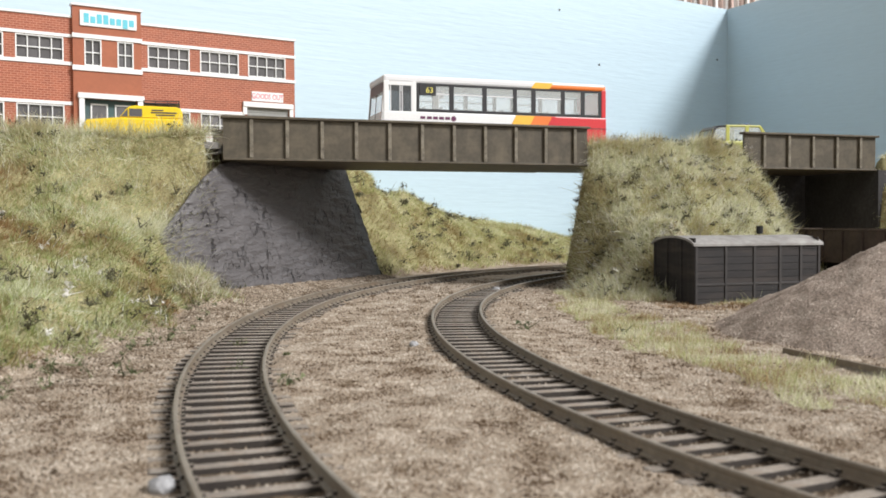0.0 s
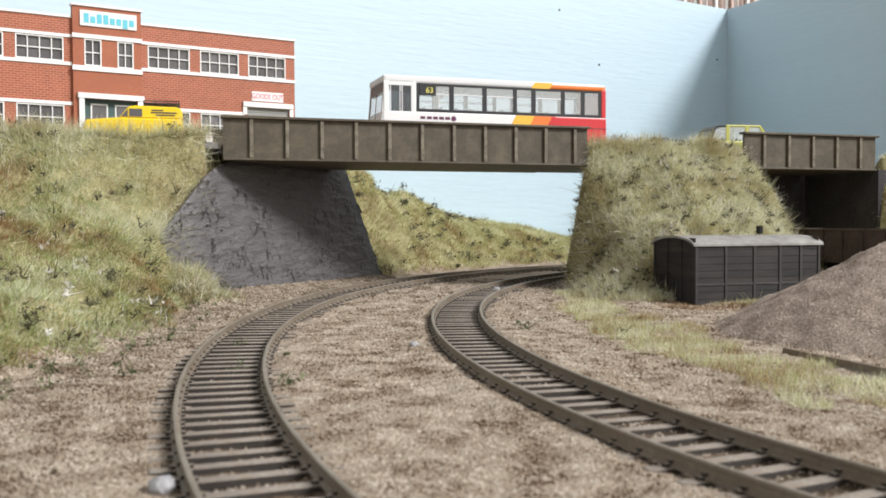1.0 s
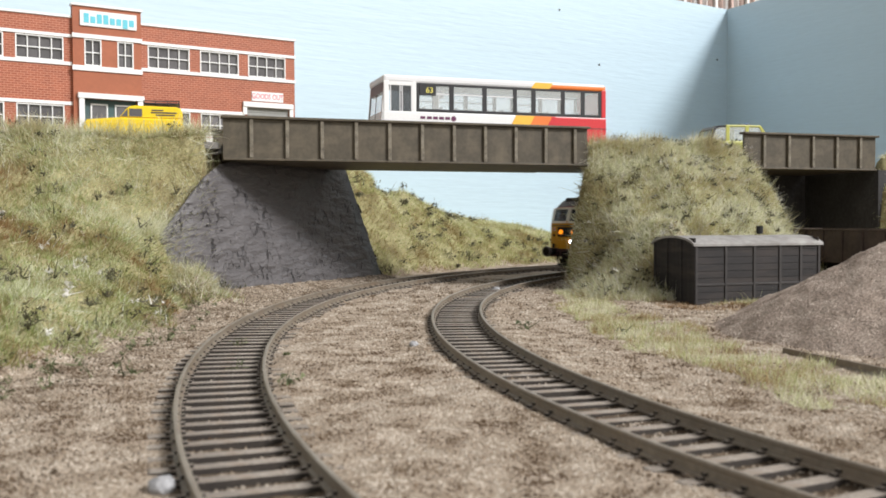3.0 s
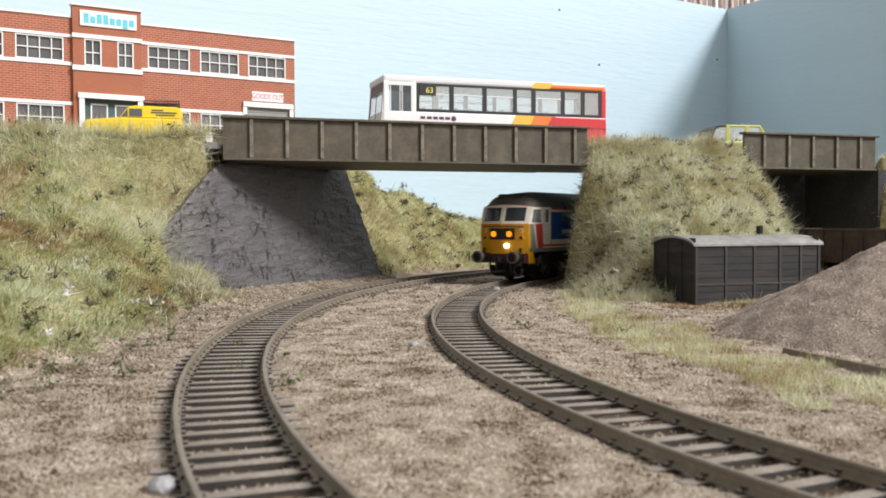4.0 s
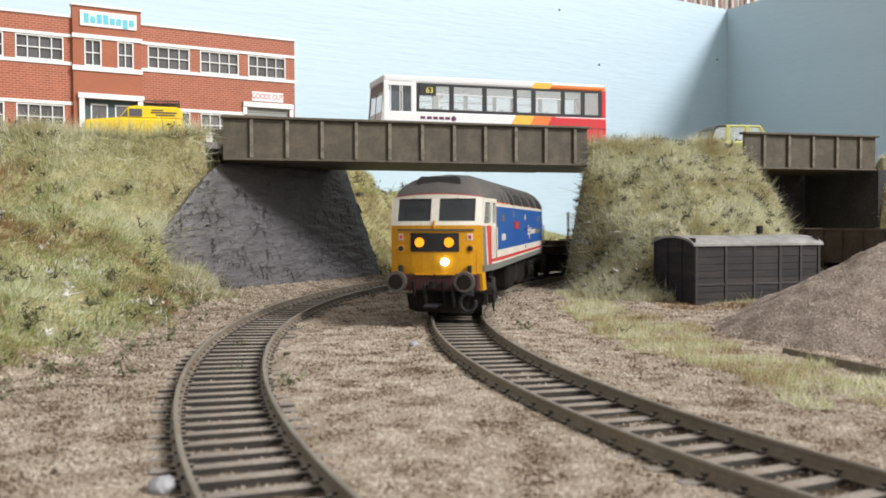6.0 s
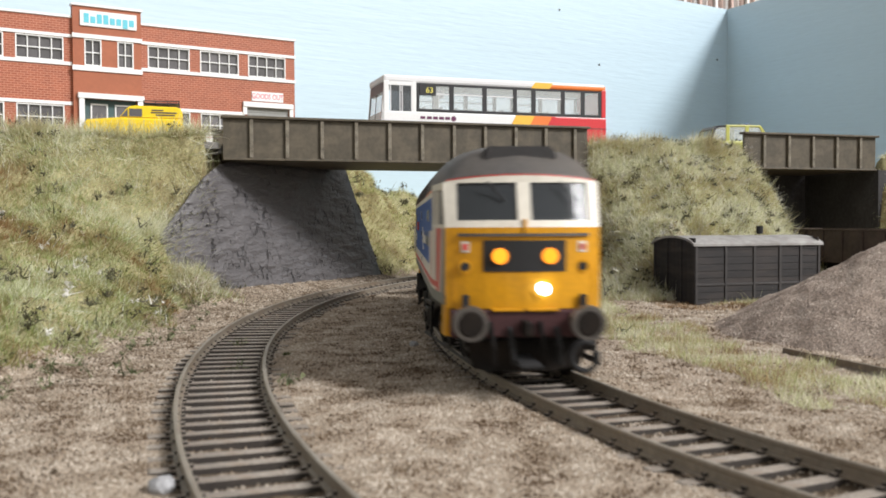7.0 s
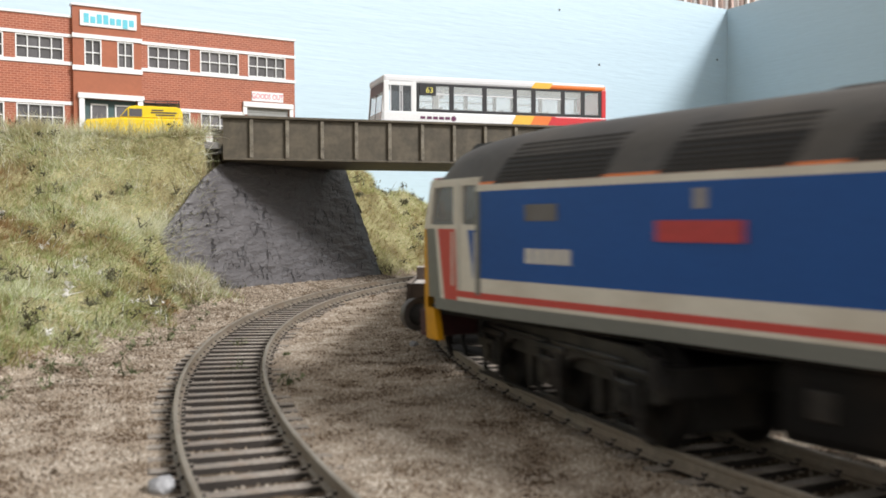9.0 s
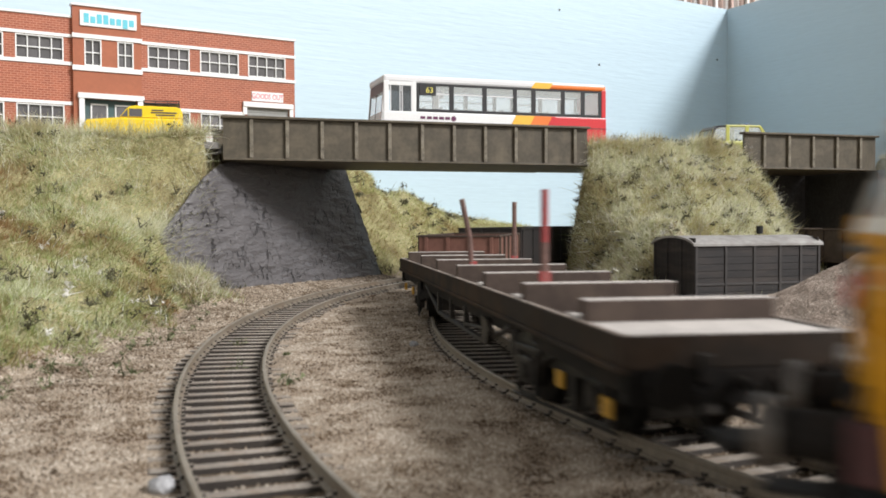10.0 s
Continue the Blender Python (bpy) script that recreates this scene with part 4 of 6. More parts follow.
def siding():
    t = thing("siding_rail", Matrix(), "single rusty siding rail half buried in gravel", "rail", kind="structure")
    bm = bmesh.new()
    pts = [(91, 244), (102, 208), (120, 150), (150, 70)]
    rings = []
    for (x, y), (x2, y2) in zip(pts, pts[1:] + [(160, 44)]):
        d = Vector((x2 - x, y2 - y)).normalized()
        rings.append([bm.verts.new((x + d.y * o, y - d.x * o, z)) for o, z in ((-1, -4), (-0.45, -2.4), (-0.55, -1.0), (0.55, -1.0), (0.45, -2.4), (1, -4))])
    for r, q in zip(rings[:-1], rings[1:]):
        for i in range(6):
            bm.faces.new((r[i], r[(i + 1) % 6], q[(i + 1) % 6], q[i]))
    bmesh.ops.recalc_face_normals(bm, faces=bm.faces)
    part("rail", bm, RAIL, t)


siding()


# ---- rolling stock ----
def open_wagon(name, m, L, W, z0, z1, mat, rim, label, ribs, group):
    w = thing(name, m, label, "wagon", group)
    part("floor", box(-L / 2, L / 2, -W / 2, W / 2, z0, z0 + 1.5), mat, w)
    for y0, y1 in ((-W / 2, -W / 2 + 0.9), (W / 2 - 0.9, W / 2)):
        part("side", box(-L / 2, L / 2, y0, y1, z0 + 1.5, z1), mat, w)
    for x0, x1 in ((-L / 2, -L / 2 + 0.9), (L / 2 - 0.9, L / 2)):
        part("end", box(x0, x1, -W / 2 + 0.9, W / 2 - 0.9, z0 + 1.5, z1), mat, w)
    for y in (-W / 2 - 0.5, W / 2 - 0.7):
        part("top_rail", box(-L / 2 - 0.4, L / 2 + 0.4, y, y + 1.2, z1, z1 + 0.9, 0.15), rim, w)
        for k in range(ribs):
            x = -L / 2 + 2 + k * (L - 4) / (ribs - 1)
            o = -0.7 if y < 0 else 1.2
            part("rib", box(x - 0.8, x + 0.8, y + o * 0.5, y + 1.0 + o * 0.4, z0, z1, 0.1), rim, w)
    for x in (-L / 2 - 0.5, L / 2 - 0.7):
        part("top_rail", box(x, x + 1.2, -W / 2 + 0.8, W / 2 - 0.8, z1, z1 + 0.9, 0.15), rim, w)
        for k in range(4):
            y = -W / 2 + 3 + k * (W - 6) / 3
            part("rib", box(x - 0.2, x + 1.3, y - 0.7, y + 0.7, z0, z1, 0.1), mat, w)
    part("underframe", box(-L / 2 + 3, L / 2 - 3, -10, 10, z0 - 4, z0), BLACK, w)
    wheels = []
    for x in (-L / 2 + 14, L / 2 - 14):
        part("axle_guard", box(x - 5, x + 5, -11.5, -10.2, 3, z0, 0.3), BLACK, w)
        part("axle_guard", box(x - 5, x + 5, 10.2, 11.5, 3, z0, 0.3), BLACK, w)
        bm = rod((0, -9.4, 0), (0, 9.4, 0), 1.0, 8)
        for s in (-1, 1):
            rod((0, s * 8.0, 0), (0, s * 9.6, 0), 6.2, 22, bm)
        ws = part("wheelset", bm, BLACK, w)
        ws.location = (x * MM, 0, 6.2 * MM)
        wheels.append((ws, x, 6.2))
    for x, s in ((-L / 2, -1), (L / 2, 1)):
        for y in (-11.35, 11.35):
            bm = rod((x, y, 13.4), (x + s * 4, y, 13.4), 1.4, 10)
            rod((x + s * 4, y, 13.4), (x + s * 5, y, 13.4), 2.7, 16, bm)
            part("buffer", bm, BUFFER_GREY, w)
    return w, wheels


open_wagon("open_wagon", at(209, 458, 0, 0, 0, 98), 122, 31, 12, 27.8, WAGON_BROWN, WAGON_BROWN,
           "weathered brown open wagon standing under the small bridge", 8, "")
tagged(part("panel_mark", box(-0.1, 0.1, -6, 0, -2, 2), LIVERY_RED), "small red lettered panel on the wagon side", "sign").matrix_world = at(194.6, 470, 22, 0, 0, 8)


def bogie(parent, x, L, axles, r, frame_y, mat, wheels):
    b = part("bogie", box(-L / 2, L / 2, -frame_y + 1.4, frame_y - 1.4, r + 1, r + 5), mat, parent, "black bogie with heavy frames")
    b.location = (x * MM, 0, 0)
    for s in (-1, 1):
        y0, y1 = sorted((s * frame_y, s * (frame_y - 1.4)))
        top = [(-L / 2, r + 3.0), (-L / 2 + 2, r + 5.6), (-L / 2 + 7, r + 7.2), (L / 2 - 7, r + 7.2), (L / 2 - 2, r + 5.6), (L / 2, r + 3.0)]
        under = [(L / 2, r + 0.5)]
        stops = list(axles)[::-1]
        for k, ax in enumerate(stops):
            under += [(ax + 3.8, r - 0.6), (ax + 3.2, r - 2.6), (ax - 3.2, r - 2.6), (ax - 3.8, r - 0.6)]
            if k + 1 < len(stops):
                mid, gap = (ax + stops[k + 1]) / 2, (ax - stops[k + 1]) / 2 - 4.2
                under += [(mid + gap * math.cos(a), r + 0.4 + 3.4 * math.sin(a)) for a in np.linspace(0.15, math.pi - 0.15, 7)]
        under += [(-L / 2, r + 0.5)]
        outline = top + under
        part("side_frame", prism(outline, y0, y1), mat, b)
        for ax in axles:
            part("axlebox", box(ax - 2.6, ax + 2.6, min(s * frame_y, s * (frame_y + 1.3)), max(s * frame_y, s * (frame_y + 1.3)), r - 2.4, r + 2.6, 0.5), mat, b)
            part("spring", box(ax - 5.5, ax + 5.5, min(s * frame_y, s * (frame_y + 0.8)), max(s * frame_y, s * (frame_y + 0.8)), r + 3.2, r + 4.6, 0.4), mat, b)
        for a0, a1 in zip(axles[:-1], axles[1:]):
            mid = (a0 + a1) / 2
            part("brake_block", box(mid - 1.3, mid + 1.3, min(s * (frame_y - 3.5), s * (frame_y - 1.6)), max(s * (frame_y - 3.5), s * (frame_y - 1.6)), r - 5, r + 2, 0.3), mat, b)
            part("equalising_beam", box(a0 + 1.5, a1 - 1.5, min(s * frame_y, s * (frame_y + 0.6)), max(s * frame_y, s * (frame_y + 0.6)), r + 4.4, r + 5.4, 0.3), mat, b)
    for s in (-1, 1):
        for ax in axles:
            for o in (-3.6, 3.6):
                part("horn_guide", box(ax + o - 0.5, ax + o + 0.5, min(s * frame_y, s * (frame_y + 0.9)), max(s * frame_y, s * (frame_y + 0.9)), r - 4.2, r + 3.4, 0.25), mat, b)
            part("axle_cap", rod((ax, s * (frame_y + 1.2), r), (ax, s * (frame_y + 1.9), r), 1.5, 12), mat, b)
            part("stay_bar", box(ax - 4.0, ax + 4.0, min(s * (frame_y + 0.1), s * (frame_y + 0.7)), max(s * (frame_y + 0.1), s * (frame_y + 0.7)), r - 4.8, r - 4.0, 0.2), mat, b)
        for x in (axles[0] - 6.5, axles[-1] + 6.5):
            if abs(x) < L / 2:
                part("coil_spring", rod((x, s * (frame_y - 0.1), r + 2.0), (x, s * (frame_y - 0.1), r + 6.4), 1.1, 10), mat, b)
        part("brake_pull_rod", rod((-L / 2 + 2, s * (frame_y + 0.5), r - 5.0), (L / 2 - 2, s * (frame_y + 0.5), r - 5.0), 0.35, 6), mat, b)
    # added filler block: keeps the space between the wheels dark, hides lit ground
    part("bogie_light_block", box(-L / 2 + 3, L / 2 - 3, -7.2, 7.2, 2.4, r + 1, 0.5), mat, b)
    for ax in axles:
        bm = rod((0, -9.4, 0), (0, 9.4, 0), 1.3, 8)
        for s in (-1, 1):
            rod((0, s * 7.7, 0), (0, s * 9.5, 0), r, 24, bm)
            rod((0, s * 7.4, 0), (0, s * 7.9, 0), r + 0.8, 24, bm)
            rod((0, s * 9.5, 0), (0, s * 9.9, 0), r * 0.35, 12, bm)
        w = part("wheelset", bm, BLACK, b)
        w.location = (ax * MM, 0, r * MM)
        wheels.append((w, ax, r))
    return b


LAMP_AMBER = glow("amber_marker_glow", (1.0, 0.30, 0.01), 0.9)
LAMP_WHITE = glow("headlight_glow", (0.72, 0.76, 1.0), 9.0)
CAB_DARK = material("dark_cab_interior", (0.03, 0.03, 0.032), 0.7)
GRILLE = material("black_roof_grille", (0.022, 0.021, 0.022), 0.6, 0, 0.2)
LOUVRE = material("worn_louvre_edge", (0.032, 0.03, 0.03), 0.6, 0, 0.2)
MAROON = material("dark_maroon_bufferbeam", (0.05, 0.012, 0.014), 0.6, 0, 0.2, dirt=(0.03, 0.02, 0.02), dirt_amount=0.5)
NAMEPLATE = material("red_nameplate", (0.42, 0.03, 0.03), 0.4)


def locomotive():
    lo = thing("locomotive", at(0, 0, 0), "blue, white and red diesel locomotive with yellow ends and grey roof", "locomotive")
    W = 17.6
    # the body: sections along the length, narrower at the raked ends
    roof = [(17.6, 39.6), (17.2, 41.5), (16.1, 44.0), (14.0, 46.3), (10.8, 48.3), (6.5, 49.6), (0, 50.1)]

    REACH = {1: 113.5, -1: 112.2}     # where the cab's front corner stands, at the leading and the trailing end

    def taper(x):
        end = REACH[1 if x > 0 else -1]
        e = max(0.0, abs(x) - 88) / (end - 88)
        return 1 - 0.114 * e ** 1.5

    def shell(z0, z1, x0, x1, name, mat, label="", out=0.0, n=24):
        """Both sides of the body between two heights and two stations, as a shell with thickness."""
        bm = bmesh.new()
        for s in (-1, 1):
            xs = np.linspace(x0, x1, n)
            a = [[bm.verts.new((x, s * (W * taper(x) + out - t), z)) for x in xs] for t, z in ((0, z0), (0, z1), (1.0, z1), (1.0, z0))]
            for k in range(4):
                p, q = a[k], a[(k + 1) % 4]
                for i in range(n - 1):
                    bm.faces.new((p[i], p[i + 1], q[i + 1], q[i]))
            for i in (0, n - 1):
                bm.faces.new([r[i] for r in a])
        bmesh.ops.recalc_face_normals(bm, faces=bm.faces)
        return part(name, bm, mat, lo, label)

    shell(22.7, 38.4, -91.3, 91.3, "blue_side", BLUE, "bright blue body side")
    shell(38.4, 39.6, -91.3, 91.3, "cantrail", LIVERY_WHITE, "off-white cantrail stripe")
    shell(39.6, 40.0, -91.3, 91.3, "orange_line", ORANGE, "thin orange line under the roof", 0.05)
    shell(20.1, 22.7, -91.3, 91.3, "white_stripe", LIVERY_WHITE, "off-white waist stripe")
    shell(18.9, 20.1, -99.0, 100, "red_stripe", LIVERY_RED, "red waist stripe", 0.08)
    shell(18.2, 18.9, -91.3, 91.3, "white_stripe", LIVERY_WHITE, "thin off-white stripe")
    shell(16.0, 18.2, -108, 111, "grey_skirt", LIVERY_GREY, "dark grey lower body side")
    part("inner_body", box(-90, 90, -14, 14, 16.5, 40), CAB_DARK, lo)
    part("body_floor", box(-113, 113, -14.5, 14.5, 14.8, 16.4), BLACK, lo)
    # roof, falling over the cabs
    bm = bmesh.new()
    xs = [-113.0, -112.4, -110.8, -107.6, -103, -98, -92, -86, -80, -40, 0, 40, 80, 86, 92, 98, 103, 107.6, 110.8, 112.4, 113.0]
    rings = []
    for x in xs:
        e = min(1.0, max(0.0, abs(x) - 80) / 33.0)
        drop = 1 - 0.42 * e ** 2 - 0.45 * max(0, e - 0.85) / 0.15
        lip = 3.8 * max(0.0, e - 0.6) / 0.4
        sg = 1 if x > 0 else -1
        rise = 1.1 * max(0.0, e - 0.33) / 0.67
        half = [(y * taper(sg * min(abs(x), REACH[sg] - 2)) * (1 - 0.05 * e ** 4), 39.9 + rise + (z - 39.6) * drop) for y, z in roof]
        x = x if sg > 0 else -min(-x, 80 + (-x - 80) * 0.92)
        rings.append([bm.verts.new((x - sg * lip * (y / 17.6) ** 2, y, z)) for y, z in half] + [bm.verts.new((x - sg * lip * (y / 17.6) ** 2, -y, z)) for y, z in half[-2::-1]])
    for r, q in zip(rings[:-1], rings[1:]):
        for i in range(len(r) - 1):
            bm.faces.new((r[i], r[i + 1], q[i + 1], q[i])).smooth = True
    bm.faces.new(rings[0]), bm.faces.new(rings[-1])
    bmesh.ops.recalc_face_normals(bm, faces=bm.faces)
    part("roof", bm, ROOF_GREY, lo, "dark grey domed roof")

    def roof_panel(x0, x1, s, mat, name, lift, i0=0, i1=3, lean=1.5):
        bm = bmesh.new()
        pts = roof[i0:i1 + 1]
        a = [[bm.verts.new((x + k * lean, s * (y + lift), z + lift * 0.7)) for k, (y, z) in enumerate(pts)] for x in (x0, x1)]
        b = [[bm.verts.new((x + k * lean, s * (y - 0.5), z - 0.5)) for k, (y, z) in enumerate(pts)] for x in (x0, x1)]
        n = len(pts)
        for k in range(n - 1):
            bm.faces.new((a[0][k], a[1][k], a[1][k + 1], a[0][k + 1]))
        rim0, rim1 = a[0] + a[1][::-1], b[0] + b[1][::-1]
        for k in range(len(rim0)):
            bm.faces.new((rim0[k], rim0[(k + 1) % len(rim0)], rim1[(k + 1) % len(rim0)], rim1[k]))
        bmesh.ops.recalc_face_normals(bm, faces=bm.faces)
        return part(name, bm, mat, lo, "black roof grille")

    for turn in (1, -1):
        for x0, x1 in ((-87, -60), (-49, -27.5), (-20, 4.5), (9.5, 35), (40, 52), (60, 63), (72, 75)):
            p, q = x0, x1
            g = roof_panel(p, q, -turn, GRILLE, "roof_grille", 0.12, lean=1.2)
            if q - p > 10:
                for i in range(3):
                    (ya, za), (yb, zb) = roof[i], roof[i + 1]
                    for f in (0.25, 0.6, 0.95):
                        y, z = ya + (yb - ya) * f, za + (zb - za) * f
                        k = i + f
                        part("louvre", rod((p + 0.8 + k * 1.2, -turn * (y + 0.15), z + 0.12), (q - 0.8 + k * 1.2, -turn * (y + 0.15), z + 0.12), 0.2, 5), LOUVRE, g)
    part("exhaust_hatch", box(-30, 24, -5, 5, 49.4, 50.5, 0.4), ROOF_GREY, lo)
    # the two ends, alike but for the lamps that are lit in front
    for e in (1, -1):
        k_end = (REACH[e] - 91.3) / 22.2

        def X(x):
            return e * (x - (113.5 - REACH[e]) if x > 121 else x - 2.0 - (113.5 - REACH[e]))

        def along(x):
            return 91.3 + (x - 91.3) * k_end

        def skin(bm, s, corners, out=0.0, n=5, thick=1.0):
            """A quad on the cab side, given as two leaning ends ((x, z) bottom and top), bent to the body's plan."""
            (b0, t0), (b1, t1) = corners
            rows = []
            for t in (0.0, thick):
                for f0, f1 in ((b0, b1), (t0, t1)):
                    rows.append([bm.verts.new((e * along(f0[0] + (f1[0] - f0[0]) * i / n), s * (W * taper(e * along(f0[0] + (f1[0] - f0[0]) * i / n)) + out - t),
                                               f0[1] + (f1[1] - f0[1]) * i / n)) for i in range(n + 1)])
            lo_o, hi_o, lo_i, hi_i = rows
            for a, b in ((lo_o, hi_o), (hi_o, hi_i), (hi_i, lo_i), (lo_i, lo_o)):
                for i in range(n):
                    bm.faces.new((a[i], a[i + 1], b[i + 1], b[i]))
            for i in (0, n):
                bm.faces.new((lo_o[i], hi_o[i], hi_i[i], lo_i[i]))
            bmesh.ops.recalc_face_normals(bm, faces=bm.faces)
            return bm

        # the cab sides: coloured bands that lean
        bands = (("white", 91.3, 100.4, 91.3, 99.6, LIVERY_WHITE), ("red", 100.4, 107.6, 99.6, 104.8, LIVERY_RED),
                 ("white", 107.6, 108.8, 104.8, 106.4, LIVERY_WHITE), ("grey", 108.8, 112.6, 106.4, 111.6, LIVERY_GREY), ("yellow", 112.6, 113.6, 111.6, 113.6, LOCO_YELLOW))
        for nm, ta, tb, ba, bb, mat in bands:
            for s in (-1, 1):
                part(nm + "_cab_panel", skin(bmesh.new(), s, (((ba, 18.2), (ta, 31.6)), ((bb, 18.2), (tb, 31.6)))), mat, lo, nm + " painted cab side panel")
        for s in (-1, 1):
            part("yellow_corner", skin(bmesh.new(), s, (((107.5, 9.8), (109.5, 16.0)), ((112.6, 9.8), (113.4, 16.0))), 0.0, 4, 1.4), LOCO_YELLOW, lo, "yellow lower corner beside the buffer beam")
            part("door_line", skin(bmesh.new(), s, (((91.5, 19.6), (91.5, 31.6)), ((91.9, 19.6), (91.9, 31.6))), 0.05, 1), LIVERY_GREY, lo, "dark gap round the cab door")
            part("door_line", skin(bmesh.new(), s, (((98.6, 20.4), (98.9, 40.0)), ((98.8, 20.4), (99.1, 40.0))), 0.05, 1), LIVERY_GREY, lo, "dark gap round the cab door")
        if e == -1:
            for s in (-1, 1):
                part("blue_door_foot", skin(bmesh.new(), s, (((91.3, 22.7), (91.3, 31.4)), ((93.6, 22.7), (95.6, 31.4))), 0.04, 3), BLUE, lo, "blue paint running onto the cab door")
        # cab side above the waist with its two windows
        for s in (-1, 1):
            for a, b, z0, z1 in ((91.3, 92.6, 31.6, 41.0), (97.8, 101.0, 31.6, 41.0), (92.6, 97.8, 31.6, 32.4), (92.6, 97.8, 39.6, 41.0),
                                 (101.0, 111.0, 31.6, 32.4), (101.0, 108.6, 39.6, 41.0)):
                part("cab_side_panel", skin(bmesh.new(), s, (((a, z0), (a, z1)), ((b, z0), (b, z1)))), LIVERY_WHITE, lo, "off-white cab side")
            part("corner_post", skin(bmesh.new(), s, (((111.0, 31.6), (108.6, 41.0)), ((113.6, 31.6), (110.4, 41.0)))), LIVERY_WHITE, lo, "off-white cab side")
            for a, b, c in ((92.6, 97.8, 97.8), (101.0, 111.0, 108.9)):
                part("cab_side_window", skin(bmesh.new(), s, (((a, 32.4), (a, 39.6)), ((b, 32.4), (c, 39.6))), -0.5, 4, 0.2), SIDE_GLASS, lo)
        # front face
        def face(y0, y1, z0, z1, name, mat, out=0.0, label="", parent=None, depth=1.0, arch=0.0):
            bm = bmesh.new()

            def fx(y, z):
                rake = 0 if z <= 31.8 else (z - 31.8) * 0.34
                return 117.0 - (113.5 - REACH[e]) - 0.0142 * y * y - rake + out
            ys = np.linspace(y0, y1, 9)
            zs = ((z0, arch if z1 - z0 < 0.3 else 0), (z1, arch))
            f = [[bm.verts.new((e * fx(y, z), y, z + c * (1 - (y / 15.7) ** 2))) for y in ys] for z, c in zs]
            g = [[bm.verts.new((e * (fx(y, z) - depth), y, z + c * (1 - (y / 15.7) ** 2))) for y in ys] for z, c in zs]
            for i in range(8):
                bm.faces.new((f[0][i], f[0][i + 1], f[1][i + 1], f[1][i]))
                bm.faces.new((g[0][i], g[0][i + 1], g[1][i + 1], g[1][i]))
                for k in (0, 1):
                    bm.faces.new((f[k][i], f[k][i + 1], g[k][i + 1], g[k][i]))
            for i in (0, 8):
                bm.faces.new((f[0][i], f[1][i], g[1][i], g[0][i]))
            bmesh.ops.recalc_face_normals(bm, faces=bm.faces)
            return part(name, bm, mat, parent or lo, label)

        w = 15.6
        nose = face(-w, w, 15.6, 31.8, "nose", LOCO_YELLOW, label="warning yellow front end")
        face(-w, w, 31.8, 33.2, "window_surround", LIVERY_WHITE)
        face(-w + 0.2, w - 0.2, 40.8, 41.2, "window_surround", LIVERY_WHITE, arch=1.1)
        face(-w + 0.3, w - 0.3, 41.22, 41.42, "orange_line", LIVERY_RED, 0.1, "thin red line under the roof", arch=1.1)
        face(-w + 0.1, -13.3, 33.2, 40.8, "window_surround", LIVERY_WHITE)
        face(13.3, w - 0.1, 33.2, 40.8, "window_surround", LIVERY_WHITE)
        face(-1.35, 1.35, 33.2, 40.8, "window_surround", LIVERY_WHITE)
        part("nose_ridge", rod((e * (117.2 - (113.5 - REACH[e])), 0, 31.0), (e * (116.9 - (113.5 - REACH[e])), 0, 33.4), 0.35, 8), LOCO_YELLOW, nose, "small yellow ridge below the centre pillar")
        for y0, y1 in ((-13.3, -1.35), (1.35, 13.3)):
            face(y0, y1, 33.2, 40.8, "windscreen", CAB_GLASS, -0.5, "dark windscreen", depth=0.2)
            part("wiper", rod((X(116.4), (y0 + y1) / 2, 41.0), (X(116.9), (y0 + y1) / 2 + 3.5, 37.0), 0.2, 6), DARK, lo)
        face(-8.3, 8.3, 23.0, 29.2, "lamp_panel", DARK, 0.2, "black lamp panel", nose, 0.25)
        face(-13.2, 13.2, 30.0, 30.6, "hand_rail", BUFFER_GREY, 0.6, "", nose, 0.5)
        for y in (-5.0, 5.0):
            part("marker_lamp", rod((X(118.6), y, 26.1), (X(119.3), y, 26.1), 1.6, 20), LAMP_AMBER if e == 1 else RED, nose, "glowing amber marker lamp" if e == 1 else "red tail lamp")
        part("headlight", rod((X(118.6), 3.6 * e, 19.6), (X(119.8), 3.6 * e, 19.6), 1.2, 20), LAMP_WHITE if e == 1 else SILVER, nose, "glowing white headlight" if e == 1 else "unlit headlight")
        for y in (-11.8, 11.8):
            part("tail_lamp", rod((X(115.6), y, 24.0), (X(117.6), y, 24.0), 0.9, 16), DARK, nose)
            part("tail_lamp_rim", rod((X(115.6), y, 24.0), (X(117.4), y, 24.0), 1.4, 16), LOCO_YELLOW, nose)
            part("lamp_bracket", box(min(X(117.5), X(118.6)), max(X(117.5), X(118.6)), y - 0.7, y + 0.7, 15.8, 18.4, 0.2), DARK, nose, "black lamp bracket")
            part("data_square", box(min(X(116.0), X(117.42)), max(X(116.0), X(117.42)), y - 0.5, y + 0.5, 27.3, 28.5), LIVERY_RED, nose, "small red mark on the white plate")
            face(y - 0.9, y + 0.9, 26.8, 29.0, "warning_plate", LIVERY_WHITE, 0.1, "", nose, 0.2)
            part("grab_rail", rod((X(116.2), y * 1.18, 16.4), (X(116.2), y * 1.18, 23.6), 0.16, 6), LOCO_YELLOW, nose)
        for y in (-10.5, -3.5, 3.5, 10.5):
            part("lower_ledge", box(min(X(116), X(119.6 - 0.0225 * y * y)), max(X(116), X(119.6 - 0.0225 * y * y)), y - 3.2, y + 3.2, 15.1, 15.7, 0.15), LOCO_YELLOW, nose)
        part("buffer_beam", box(min(X(114), X(118.6)), max(X(114), X(118.6)), -14.8, 14.8, 9.9, 15.4, 0.4), MAROON, lo, "dark maroon buffer beam")
